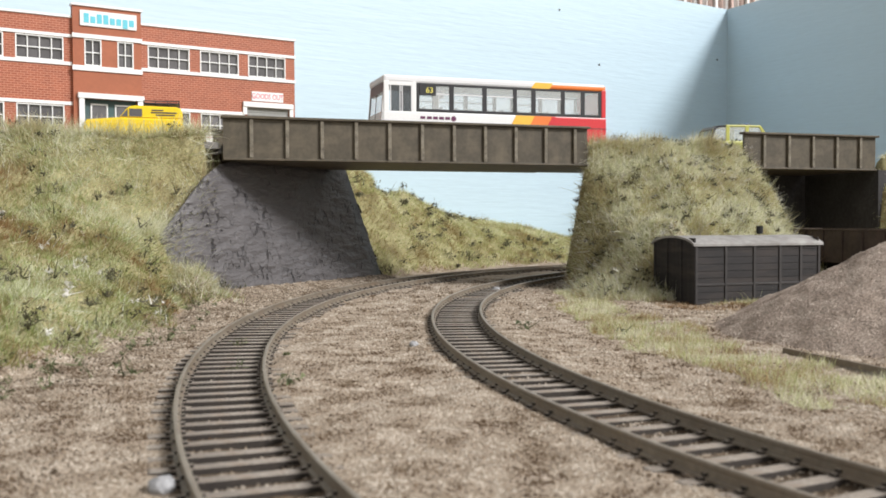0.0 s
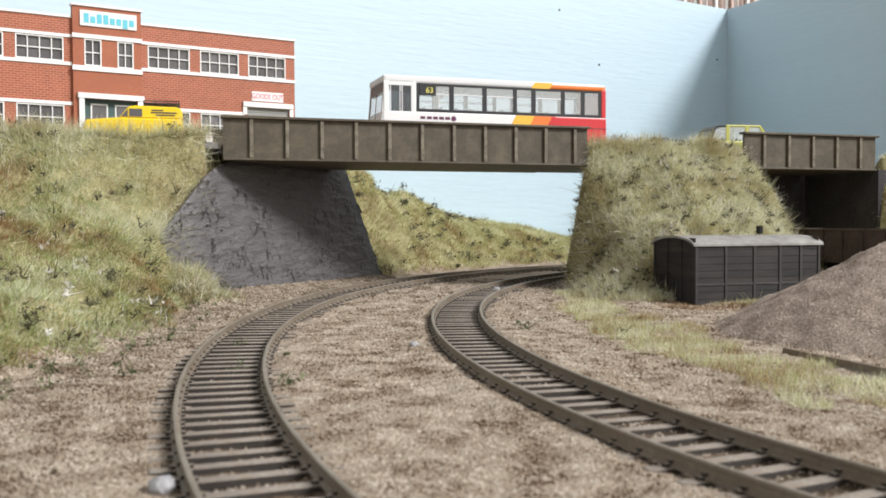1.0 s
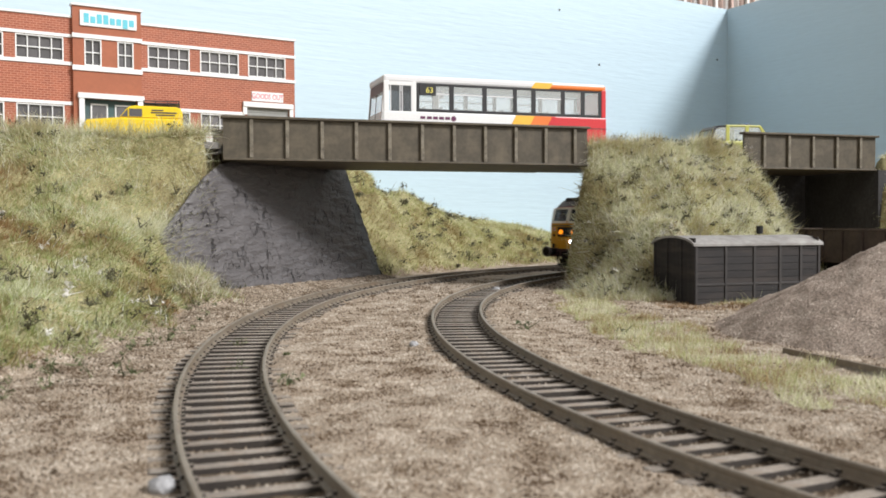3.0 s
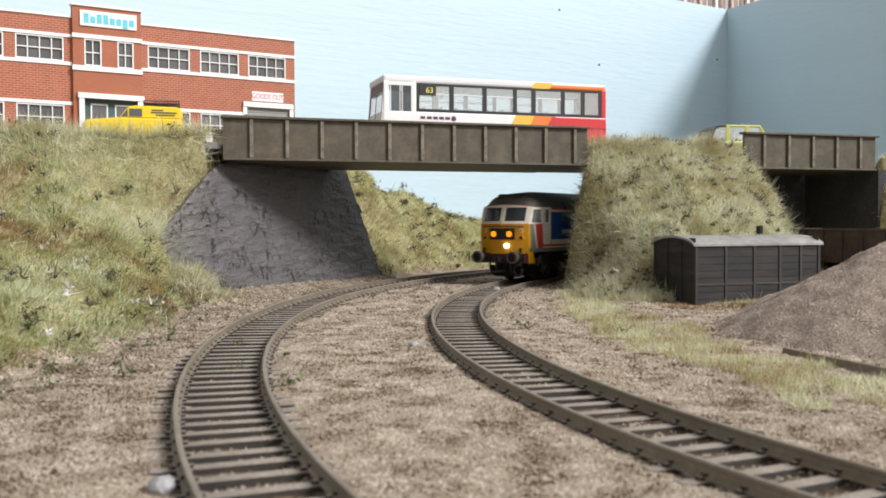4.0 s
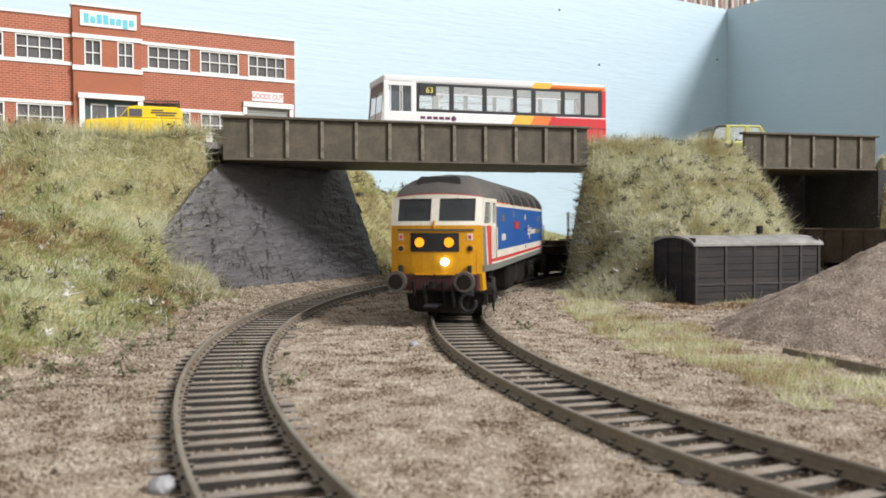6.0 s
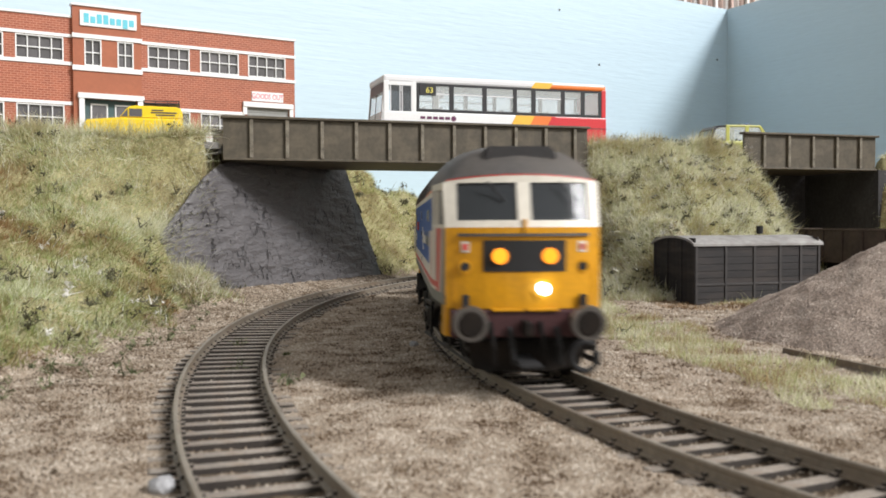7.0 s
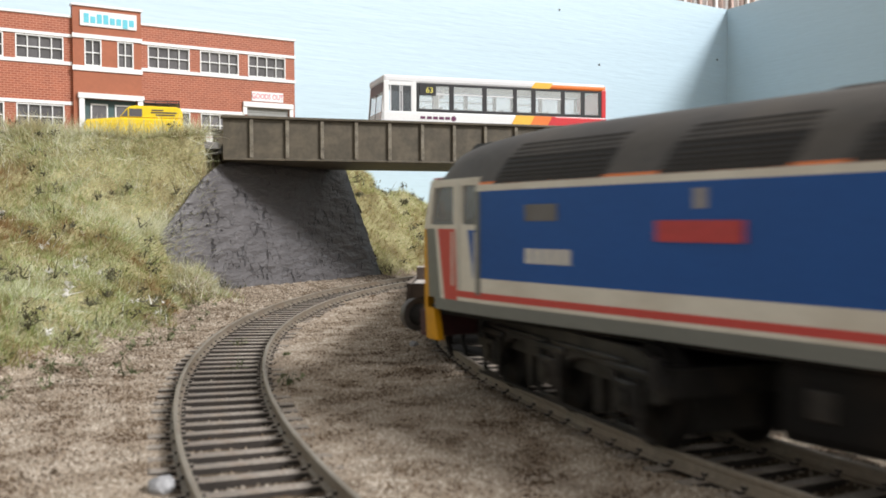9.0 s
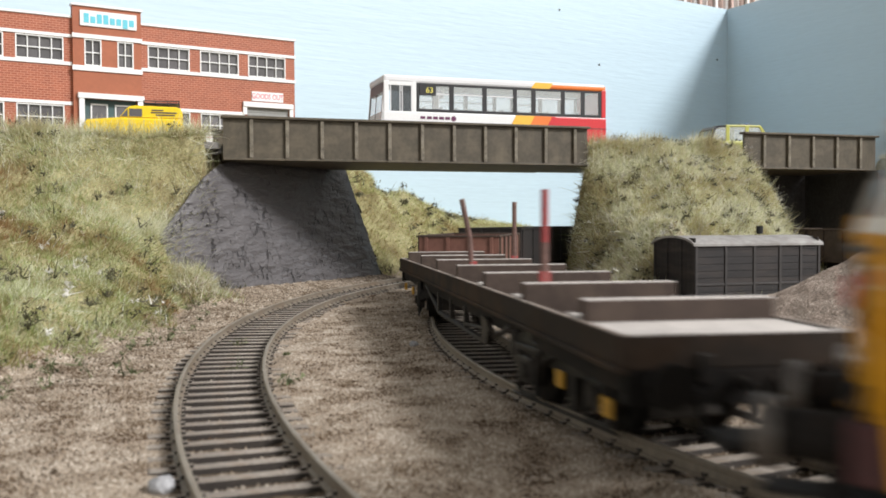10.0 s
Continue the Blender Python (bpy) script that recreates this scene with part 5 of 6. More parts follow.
        for y in (-11.35, 11.35):
            b = part("buffer", rod((X(118.4), y, 13.4), (X(122.6), y, 13.4), 2.3, 16), BLACK, lo)
            part("buffer_head", rod((X(122.8), y, 13.4), (X(124.6), y, 13.4), 3.5, 26, r2=3.3), BUFFER_GREY, b, "round steel buffer head")
            part("buffer_face", rod((X(124.6), y, 13.4), (X(124.9), y, 13.4), 2.5, 22, r2=2.2), BLACK, b, "oily black buffer face")
        for k, y in enumerate((-7, -3.2, 3.0, 6.2)):
            p = rod((X(119), y, 13 - k % 2), (X(120.6), y + 0.5, 8), 0.55, 8)
            rod((X(120.6), y + 0.5, 8), (X(119.6), y + 0.8, 4.6), 0.5, 8, p)
            part("brake_pipe", p, DARK if k % 2 else BLACK, lo)
        part("coupling_hook", box(min(X(118), X(122)), max(X(118), X(122)), -0.8, 0.8, 10.6, 13.4, 0.3), BLACK, lo)
        part("coupler", box(min(X(112), X(126)), max(X(112), X(125)), -2.2, 2.2, 4.8, 5.8, 0.4), DARK, lo, "black tension-lock coupling")
        ring = [(X(120.4), 11.6 + 2.6 * math.cos(a), 6.2 + 2.9 * math.sin(a)) for a in np.linspace(0.9, 6.6, 15)]
        part("hose_loop", tube([(X(118.8), 11.8, 10.8), (X(119.6), 12.8, 10.0)] + ring, 0.62), DARK, lo, "looped black rubber hose")
        if e == 1:
            part("snowplough", prism([(-10, 3.0), (-11, 8.5), (11, 8.5), (10, 3.0), (7, 2.2), (-7, 2.2)], min(X(111), X(113)), max(X(111), X(113)), axis="x"), BLACK, lo)
        # roof box over the windscreen
        bm = prism([(-7.9, 45.4), (-6.9, 48.5), (6.9, 48.5), (7.9, 45.4)], min(X(101), X(111.2)), max(X(101), X(111.2)), axis="x")
        bmesh.ops.bevel(bm, geom=bm.edges[:], offset=0.5, segments=2, affect="EDGES")
        part("roof_box", bm, GRILLE, lo, "black roof box above the cab")
        part("cab_bulkhead", box(min(X(90), X(91)), max(X(90), X(91)), -16, 16, 17, 39), CAB_DARK, lo)
        part("cab_desk", box(min(X(104), X(112)), max(X(104), X(112)), -12, 12, 28, 32.5, 0.5), CAB_DARK, lo)
        for s in (-1, 1):
            yy = s * (W * 0.997 - 0.05)
            for x in (102.6, 95.4):
                part("door_handrail", rod((X(x), yy + s * 0.5, 21), (X(x), yy + s * 0.5, 31), 0.2, 6), LIVERY_WHITE, lo)
    # markings and small side panels, alike on both sides by half a turn
    for s in (-1, 1):
        def side_box(x0, x1, z0, z1, name, mat, label="", lift=0.15):
            a, b = (x0, x1) if s == -1 else (-x1, -x0)
            y0, y1 = sorted((s * (W - 0.3), s * (W + lift)))
            return part(name, box(a, b, y0, y1, z0, z1), mat, lo, label)
        side_box(-78.4, -70.3, 33.0, 35.8, "side_window", PANE, "small side window")
        side_box(64.2, 72.3, 33.0, 35.8, "side_window", PANE, "small side window")
        side_box(-49 + (10 if s == 1 else 0), -34.2 + (10 if s == 1 else 0), 30.0, 33.0, "nameplate", NAMEPLATE, "red nameplate", 0.4)
        side_box(-42.3, -40.5, 34.6, 37.4, "crest", RAIL_HEAD, "small crest")
        for k in range(5):
            side_box(-78.2 + k * 2.3, -76.5 + k * 2.3, 25.9, 28.4, "number_bar", LIVERY_WHITE)
        for dz, dx in ((0.9, 0), (-0.9, 0)):
            side_box(14.6, 25.6, 28.1 + dz - 0.45, 28.1 + dz + 0.45, "emblem_bar", LIVERY_WHITE)
        for z0, z1, a, b in ((29.0, 31.4, 20.4, 16.8), (27.2, 29.0, 17.8, 22.4), (24.8, 27.2, 23.4, 19.8)):
            aa, bb = (a, b) if s == -1 else (-a, -b)
            d = 1.3
            y0, y1 = sorted((s * (W - 0.3), s * (W + 0.16)))
            part("emblem_bar", prism([(bb - d, z1), (bb + d, z1), (aa + d, z0), (aa - d, z0)], y0, y1), LIVERY_WHITE, lo)
        for k in range(15):
            side_box(28.0 + k * 3.2, 30.4 + k * 3.2, 27.0, 29.2 + (1.2 if k in (0, 7, 11) else 0), "name_bar", LIVERY_GREY if k > 6 else LIVERY_WHITE)
        side_box(2, 5, 33.6, 36.2, "side_panel", LIVERY_WHITE)
        side_box(5.4, 8, 34, 36, "side_grille", DARK)
        side_box(3.6, 7, 28.6, 30, "side_grille", DARK)
        side_box(4, 7.4, 20.8, 22.2, "side_grille", LIVERY_GREY)
        side_box(-92.4, -91.2, 19.6, 38.4, "door_edge", LIVERY_GREY, "", 0.05)
    # below the floor
    for x0, x1, z0 in ((-32, -6, 4.5), (-4, 10, 5.5), (12, 33, 4.0)):
        t = part("fuel_tank", box(x0, x1, -14.4, 14.4, z0, 15, 1.6), BLACK, lo, "black tank below the floor")
        part("tank_hatch", box(x0 + 5, x0 + 9, -14.8, -14.3, 8, 12, 0.3), BOGIE, t)
    wheels, bogies = [], []
    for x in (74, -74):
        ws = []
        bogies.append((bogie(lo, x, 68, (-25.5, 0, 25.5), 7.5, 13.0, BOGIE, ws), x, ws))
    return lo, bogies


def flat_wagon():
    w = thing("bogie_flat_wagon", at(0, 0, 0), "long brown bogie flat wagon with bolsters and stanchions", "wagon", "goods wagons")
    L, W = 258, 32
    # near-black base holds the shade of the unlit side; the patches are rust
    side = material("shaded_rusty_wagon_side", (0.03, 0.024, 0.02), 0.75, 0, 0.2, 500, 60, dirt=(0.12, 0.06, 0.025), dirt_amount=0.4, dirt_scale=55, spec=0.1)
    part("deck", box(-L / 2 + 1, L / 2 - 1, -W / 2 + 1, W / 2 - 1, 13.2, 14.6), WAGON_BROWN, w)
    PALE = material("pale_beam_top", (0.58, 0.54, 0.51), 0.8, 0, 0.2)
    PALE_BROWN = material("pale_brown_rail_top", (0.24, 0.195, 0.165), 0.7, 0, 0.25, 500, 70, dirt=(0.40, 0.36, 0.32), dirt_amount=0.5, dirt_scale=60)
    for y in (-W / 2, W / 2 - 1.1):
        s = -1 if y < 0 else 1
        r = part("side_rail", box(-L / 2, L / 2, y, y + 1.1, 14.4, 18.4, 0.2), side, w)
        part("rail_top", box(-L / 2, L / 2, y + 0.05, y + 1.05, 18.4, 18.5), PALE_BROWN, r, "pale brown top of the side rail")
        part("rail_foot", box(-L / 2, L / 2, min(y - 0.4 if s < 0 else y, y), max(y + 1.1, y + 1.5 if s > 0 else y), 13.5, 14.4, 0.2), side, r)
        part("sole_bar", box(-L / 2 + 2, L / 2 - 2, y + 1.5 if y < 0 else y - 1.5, y + 2.6 if y < 0 else y - 0.4, 10.4, 13.4, 0.2), BLACK, w)
        for a, b in (((-62, 12), (-34, 5.6)), ((-34, 5.6), (34, 5.6)), ((34, 5.6), (62, 12))):
            part("truss_rod", rod((a[0], s * 14.2, a[1]), (b[0], s * 14.2, b[1]), 0.75, 8), BOGIE, w)
        for x in (-34, -11, 11, 34):
            part("queen_post", box(x - 0.9, x + 0.9, min(s * 13.6, s * 14.9), max(s * 13.6, s * 14.9), 5.4, 11.6, 0.2), BOGIE, w)
        part("brake_lever", rod((46, s * 15.2, 9.6), (14, s * 15.2, 7.4), 0.45, 8), BOGIE, w)
        part("brake_wheel", rod((42, s * 14.6, 9.0), (42, s * 15.8, 9.0), 3.0, 18), BOGIE, w)
    part("brake_cylinder", rod((-20, 0, 9.0), (-8, 0, 9.0), 3.2, 16), BLACK, w)
    for x0, x1 in ((-L / 2, -L / 2 + 1.1), (L / 2 - 1.1, L / 2)):
        r = part("end_rail", box(x0, x1, -W / 2 + 1.1, W / 2 - 1.1, 14.0, 18.4, 0.2), side, w)
        part("rail_top", box(x0 + 0.05, x1 - 0.05, -W / 2 + 1.1, W / 2 - 1.1, 18.4, 18.52), PALE, r, "pale top of the end rail")
        part("buffer_beam", box(x0, x1, -15.2, 15.2, 9.3, 13.9, 0.2), BLACK, w)
        e = 1 if x0 > 0 else -1
        xe = x1 if e > 0 else x0
        part("coupling_hook", rod((xe, 0, 12.4), (xe + e * 4.0, 0, 12.0), 0.8, 8), BOGIE, w)
        for y in (-6.5, 5.0):
            bm = rod((xe, y, 12.6), (xe + e * 2.2, y, 11.0), 0.5, 8)
            rod((xe + e * 2.2, y, 11.0), (xe + e * 2.4, y + 0.6, 5.6), 0.5, 8, bm)
            part("brake_hose", bm, BLACK, w)
        part("lamp_bracket", box(min(xe, xe + e * 0.9), max(xe, xe + e * 0.9), -5.6, -3.8, 12.2, 16.0, 0.2), BOGIE, w)
    for x in (109.5, 73, 36.5, 0, -36.5, -73, -109.5):
        b = part("bolster", box(x - 1.5, x + 1.5, -14.8, 14.7, 14.6, 21.35, 0.15), WAGON_BROWN, w)
        part("bolster_cap", box(x - 1.4, x + 1.4, -14.7, 14.6, 21.35, 21.5), PALE, b, "pale bolster top")
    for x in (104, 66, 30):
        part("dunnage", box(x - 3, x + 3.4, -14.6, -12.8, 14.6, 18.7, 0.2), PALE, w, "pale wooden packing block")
    part("end_platform", box(111.2, 127.8, -14.6, 14.6, 14.6, 18.2), PALE, w, "pale platform at the deck end")
    RUST = material("rusty_post", (0.16, 0.09, 0.075), 0.7, 0, 0.2)
    DULL_RED = material("dull_red_paint", (0.30, 0.045, 0.045), 0.6, 0, 0.15)
    for x, y, lean, red in ((70.8, -10, 0, 1), (-2.2, -10, -3, 0), (-38.7, 10, 0, 0)):
        post = part("stanchion", rod((x, y, 14.6), (x, y + lean * 0.3, 29), 0.75, 8), RUST, w)
        part("stanchion_tip", rod((x, y + lean * 0.3, 28.9), (x, y + lean, 39), 0.72, 8), DULL_RED if red else RUST, post)
        part("stanchion_base", box(x - 0.9, x + 0.65, y - 1.0, y + 1.0, 14.8, 23.6 if red else 22.4, 0.2), DULL_RED, post, "red stanchion socket")
    bogies = []
    for x in (88, -88):
        ws = []
        bogies.append((bogie(w, x, 42, (-13.0, 13.0), 6.0, 12.4, BOGIE, ws), x, ws))
    for x in (97, 120, -97, -120):
        part("marker_plate", box(x - 1.4, x + 1.4, -15.0, -14.2, 6.2, 9.0, 0.3), DULL_AMBER, w, "small yellow marker plate")
    for x, s in ((-L / 2, -1), (L / 2, 1)):
        for y in (-11.35, 11.35):
            bm = rod((x, y, 12.8), (x + s * 5, y, 12.8), 1.4, 10)
            rod((x + s * 5, y, 12.8), (x + s * 6, y, 12.8), 2.9, 18, bm)
            part("buffer", bm, BLACK, w)
        part("coupler", box(min(x, x + s * 7), max(x, x + s * 7), -5, 5, 5, 6.4, 0.4), DARK, w)
    return w, bogies


loco, loco_bogies = locomotive()
flat, flat_bogies = flat_wagon()
brown, brown_wheels = open_wagon("open_wagon", at(0, 0, 0), 82, 33, 12.5, 26.6, OXIDE, WAGON_BROWN, "oxide brown open mineral wagon in the goods train", 6, "goods wagons")
COAL = material("black_hopper_paint", (0.02, 0.018, 0.018), 0.6, 0, 0.2, dirt=(0.06, 0.045, 0.04), dirt_amount=0.5)
dark1, dark1_wheels = open_wagon("hopper_wagon", at(0, 0, 0), 118, 34, 11, 29, COAL, COAL, "black high-sided wagon in the goods train", 8, "goods wagons")
dark2, dark2_wheels = open_wagon("hopper_wagon", at(0, 0, 0), 118, 34, 11, 29, COAL, COAL, "black high-sided wagon in the goods train", 8, "goods wagons")


# ---- grass, undergrowth and loose stones ----
def tri_mesh(name, verts, mat, n=3):
    """Loose little faces in one mesh: verts is (count, corners of one piece, 3)."""
    me = bpy.data.meshes.new(name)
    k = verts.shape[0]
    if n == 3:
        faces = np.arange(k * 3).reshape(-1, 3)
    else:                                            # pyramids: three base corners and a top
        b = np.arange(k)[:, None] * 4
        faces = np.concatenate([b + np.array([[0, 1, 3]]), b + np.array([[1, 2, 3]]), b + np.array([[2, 0, 3]])])
    me.vertices.add(k * n)
    me.vertices.foreach_set("co", (verts * MM).ravel())
    me.loops.add(faces.size)
    me.loops.foreach_set("vertex_index", faces.ravel())
    me.polygons.add(len(faces))
    me.polygons.foreach_set("loop_start", np.arange(0, faces.size, 3))
    me.update()
    me.materials.append(mat)
    return me


def strand_material(name, colors, scale, lo=0.36, hi=0.64, vary=0.13, thin=0.0):
    """Colours vary from strand to strand and in broad patches."""
    m = bpy.data.materials.new(name)
    m.use_nodes = True
    n, l = m.node_tree.nodes, m.node_tree.links
    b = n["Principled BSDF"]
    b.inputs["Roughness"].default_value = 0.7
    b.inputs["Specular IOR Level"].default_value = 0.2
    co = n.new("ShaderNodeTexCoord")
    t = n.new("ShaderNodeTexNoise")
    t.inputs["Scale"].default_value, t.inputs["Detail"].default_value, t.inputs["Roughness"].default_value = scale, 3, 0.6
    l.new(co.outputs["Object"], t.inputs["Vector"])
    g = n.new("ShaderNodeNewGeometry")
    mr = n.new("ShaderNodeMapRange")
    mr.inputs["To Min"].default_value, mr.inputs["To Max"].default_value = -vary, vary
    l.new(g.outputs["Random Per Island"], mr.inputs["Value"])
    ad = n.new("ShaderNodeMath")
    l.new(t.outputs["Fac"], ad.inputs[0])
    l.new(mr.outputs["Result"], ad.inputs[1])
    r = n.new("ShaderNodeValToRGB")
    e = r.color_ramp.elements
    pos = np.linspace(lo, hi, len(colors))
    e[0].position, e[0].color = pos[0], (*colors[0], 1)
    e[1].position, e[1].color = pos[-1], (*colors[-1], 1)
    for p, c in zip(pos[1:-1], colors[1:-1]):
        e.new(p).color = (*c, 1)
    l.new(ad.outputs[0], r.inputs[0])
    l.new(r.outputs[0], b.inputs["Base Color"])
    if thin:                                             # fine fibres let light through
        tr = n.new("ShaderNodeBsdfTranslucent")
        l.new(r.outputs[0], tr.inputs["Color"])
        mx = n.new("ShaderNodeMixShader")
        mx.inputs[0].default_value = thin
        l.new(b.outputs[0], mx.inputs[1])
        l.new(tr.outputs[0], mx.inputs[2])
        l.new(mx.outputs[0], n["Material Output"].inputs["Surface"])
    return m


GRASS = strand_material("static_grass", ((0.27, 0.165, 0.075), (0.30, 0.235, 0.105), (0.17, 0.18, 0.05), (0.40, 0.38, 0.18), (0.22, 0.26, 0.07), (0.48, 0.48, 0.27), (0.28, 0.38, 0.11), (0.66, 0.67, 0.48)), 24, 0.395, 0.605, 0.09, 0.3)
STRAW_GREEN = strand_material("mixed_static_grass", ((0.30, 0.22, 0.09), (0.56, 0.47, 0.25), (0.34, 0.37, 0.12), (0.70, 0.65, 0.41), (0.44, 0.48, 0.18), (0.76, 0.73, 0.50)), 30, 0.39, 0.61, 0.10, 0.4)
MOUND = strand_material("bleached_static_grass", ((0.52, 0.45, 0.27), (0.74, 0.70, 0.49), (0.44, 0.48, 0.20), (0.84, 0.81, 0.65), (0.54, 0.58, 0.28), (0.89, 0.88, 0.76)), 44, 0.38, 0.62, 0.2, 0.45)
STRAW = strand_material("dry_static_grass", ((0.36, 0.25, 0.125), (0.64, 0.55, 0.36), (0.38, 0.42, 0.16), (0.78, 0.72, 0.53), (0.48, 0.54, 0.23), (0.85, 0.83, 0.66)), 40, 0.39, 0.61, 0.11, 0.4)
DEAD = strand_material("dead_brown_grass", ((0.12, 0.065, 0.03), (0.24, 0.14, 0.07), (0.36, 0.24, 0.13), (0.5, 0.38, 0.24)), 120)
EARTH = strand_material("brown_earth", ((0.09, 0.064, 0.042), (0.16, 0.12, 0.085), (0.24, 0.19, 0.14), (0.33, 0.275, 0.21)), 120)
LEAF = strand_material("dark_undergrowth", ((0.04, 0.036, 0.025), (0.075, 0.075, 0.04), (0.14, 0.135, 0.08), (0.07, 0.06, 0.045)), 200)
LICHEN = strand_material("pale_lichen", ((0.5, 0.48, 0.42), (0.66, 0.64, 0.60), (0.75, 0.73, 0.70)), 200)
WEED = strand_material("green_weed", ((0.06, 0.07, 0.035), (0.12, 0.135, 0.065), (0.20, 0.21, 0.12)), 200)
GRIT = strand_material("ballast_grit", ((0.10, 0.063, 0.037), (0.245, 0.178, 0.12), (0.38, 0.31, 0.238), (0.46, 0.387, 0.312), (0.35, 0.285, 0.22), (0.57, 0.495, 0.41)), 110, 0.38, 0.61, 0.12)
PEBBLE = strand_material("heap_stones", ((0.27, 0.21, 0.17), (0.35, 0.28, 0.235), (0.41, 0.335, 0.285), (0.48, 0.40, 0.34)), 150)
rng = np.random.RandomState(11)


def normal_at(px, py, f=height):
    h = 1.5
    gx = (f(px + h, py) - f(px - h, py)) / (2 * h)
    gy = (f(px, py + h) - f(px, py - h)) / (2 * h)
    nrm = np.stack([-gx, -gy, np.ones_like(gx)], -1)
    return nrm / np.linalg.norm(nrm, axis=-1, keepdims=True)


def place(count, x0, x1, y0, y1, keep):
    px, py = rng.uniform(x0, x1, count), rng.uniform(y0, y1, count)
    ok = keep(px, py)
    return px[ok], py[ok]


def strands(px, py, length, width, spread=1.25, lean=0.5):
    nrm = normal_at(px, py)
    k = len(px)
    d = nrm * lean + np.array([0, 0, 0.35]) + rng.normal(0, spread * 0.5, (k, 3))
    d /= np.linalg.norm(d, axis=1, keepdims=True)
    side = np.cross(d, rng.normal(0, 1, (k, 3)))
    side /= np.linalg.norm(side, axis=1, keepdims=True)
    L = length * rng.uniform(0.5, 1.4, (k, 1)) * (1 + 0.35 * lumps(px, py, 12, 21))[:, None]
    w = width * rng.uniform(0.7, 1.3, (k, 1))
    base = np.stack([px, py, height(px, py) - 0.6], -1)
    return np.stack([base - side * w, base + side * w, base + d * L], 1)


def on_a(px, py):
    z = bank(px, py, CREST_A, FOOT_A, 74, 0.9)
    z = np.maximum(z, 13 * np.exp(-((px + 110) ** 2 + (py - 402) ** 2) / 150))
    return (z > 2.0 + 3 * lumps(px, py, 16, 31)) & (py < road_edge(px) + 7)


def on_b(px, py):
    z = np.maximum(bank(px, py, CREST_B, FOOT_B, 78, 0.75), bank(px, py, CREST_E, FOOT_E, 30, 1.7))
    return (z > 0.6) & (py < road_edge(px) + 5) & ~((px > 174) & (py > road_edge(px) - 3))


def on_d(px, py):
    return bank(px, py, CREST_D, FOOT_D, 62) > 1.5


def on_c(px, py):
    return (bank(px, py, CREST_C, FOOT_C, 74, 0.9) > 1.5) & (py < road_edge(px) + 5)


def apron(px, py):
    strip = dist_poly(px, py, [(72, 455), (60, 390), (62, 310), (70, 240), (86, 180), (104, 128), (130, 60)])
    far = dist_poly(px, py, [(76, 452), (100, 425), (150, 395)])
    ragged = 8 * lumps(px, py, 20, 33) + 4 * lumps(px, py, 7, 34)
    return ((strip < 13 + ragged) | (far < 24 + ragged)) & (dist_poly(px, py, [(110, 395), (172, 416)]) > 7)


for count, area, keep, length, width, mat, label in (
        (260000, (-340, -88, 110, 460), on_a, 3.7, 0.14, GRASS, "yellow-green static grass on the left embankment"),
        (190000, (56, 232, 390, 560), on_b, 4.2, 0.16, MOUND, "dry straw-coloured grass on the mound between bridges"),
        (120000, (-70, 225, 585, 1000), on_d, 4.6, 0.24, STRAW_GREEN, "mixed grass on the far railway bank"),
        (20000, (250, 360, 465, 570), on_c, 4.6, 0.22, STRAW, "dry grass on the bank beyond the bridge"),
        (230000, (30, 175, 60, 470), apron, 2.8, 0.12, STRAW, "dry grass along the lineside")):
    px, py = place(count, *area, keep)
    me = tri_mesh("grass", strands(px, py, length, width), mat)
    tagged(new("grass", me), label, "grass", kind="stuff")
px, py = place(60000, 60, 190, 300, 430, lambda a, b: (dist_poly(a, b, [(92, 412), (104, 372), (150, 380)]) < 11 + 7 * lumps(a, b, 16, 41)) & (dist_poly(a, b, [(110, 395), (172, 416)]) > 5))
tagged(new("dead_grass", tri_mesh("dead_grass", strands(px, py, 1.7, 0.14), DEAD)), "brown dead grass round the grounded van body", "grass", kind="stuff")
px, py = place(2600, -330, -90, 120, 450, on_a)
wisps = [strands(px, py, 9, 0.11, 1.3)]
edge = rng.uniform(0, 1, 2600)
wisps.append(strands(-110 - 22 * edge + rng.normal(0, 2.2, 2600), 441 - 40 * edge + rng.normal(0, 2.2, 2600), 7, 0.16, 1.3))
px, py = place(14000, 56, 232, 390, 560, on_b)
wisps.append(strands(px, py, 9, 0.12, 1.4))
crest = rng.uniform(-330, -112, 11000)                # the pale fringe along the top of the bank
wisps.append(strands(crest, road_edge(crest) - rng.gamma(1.6, 4.0, 11000) + 5, 9.0, 0.14, 1.2))
crest = rng.uniform(80, 158, 6500)
wisps.append(strands(crest, road_edge(crest) - rng.gamma(1.6, 4.0, 6500) + 3, 8.0, 0.14, 1.2))
tuft = rng.normal(0, 1, (1500, 2))
wisps.append(strands(-110 + 7 * tuft[:, 0], 402 + 6 * tuft[:, 1], 7.5, 0.14, 1.3))
px, py = place(2500, 40, 175, 120, 470, apron)
wisps.append(strands(px, py, 7, 0.09, 1.5))
tagged(new("long_grass", tri_mesh("long_grass", np.concatenate(wisps), MOUND)), "long pale grass stems standing out of the turf", "grass", kind="stuff")


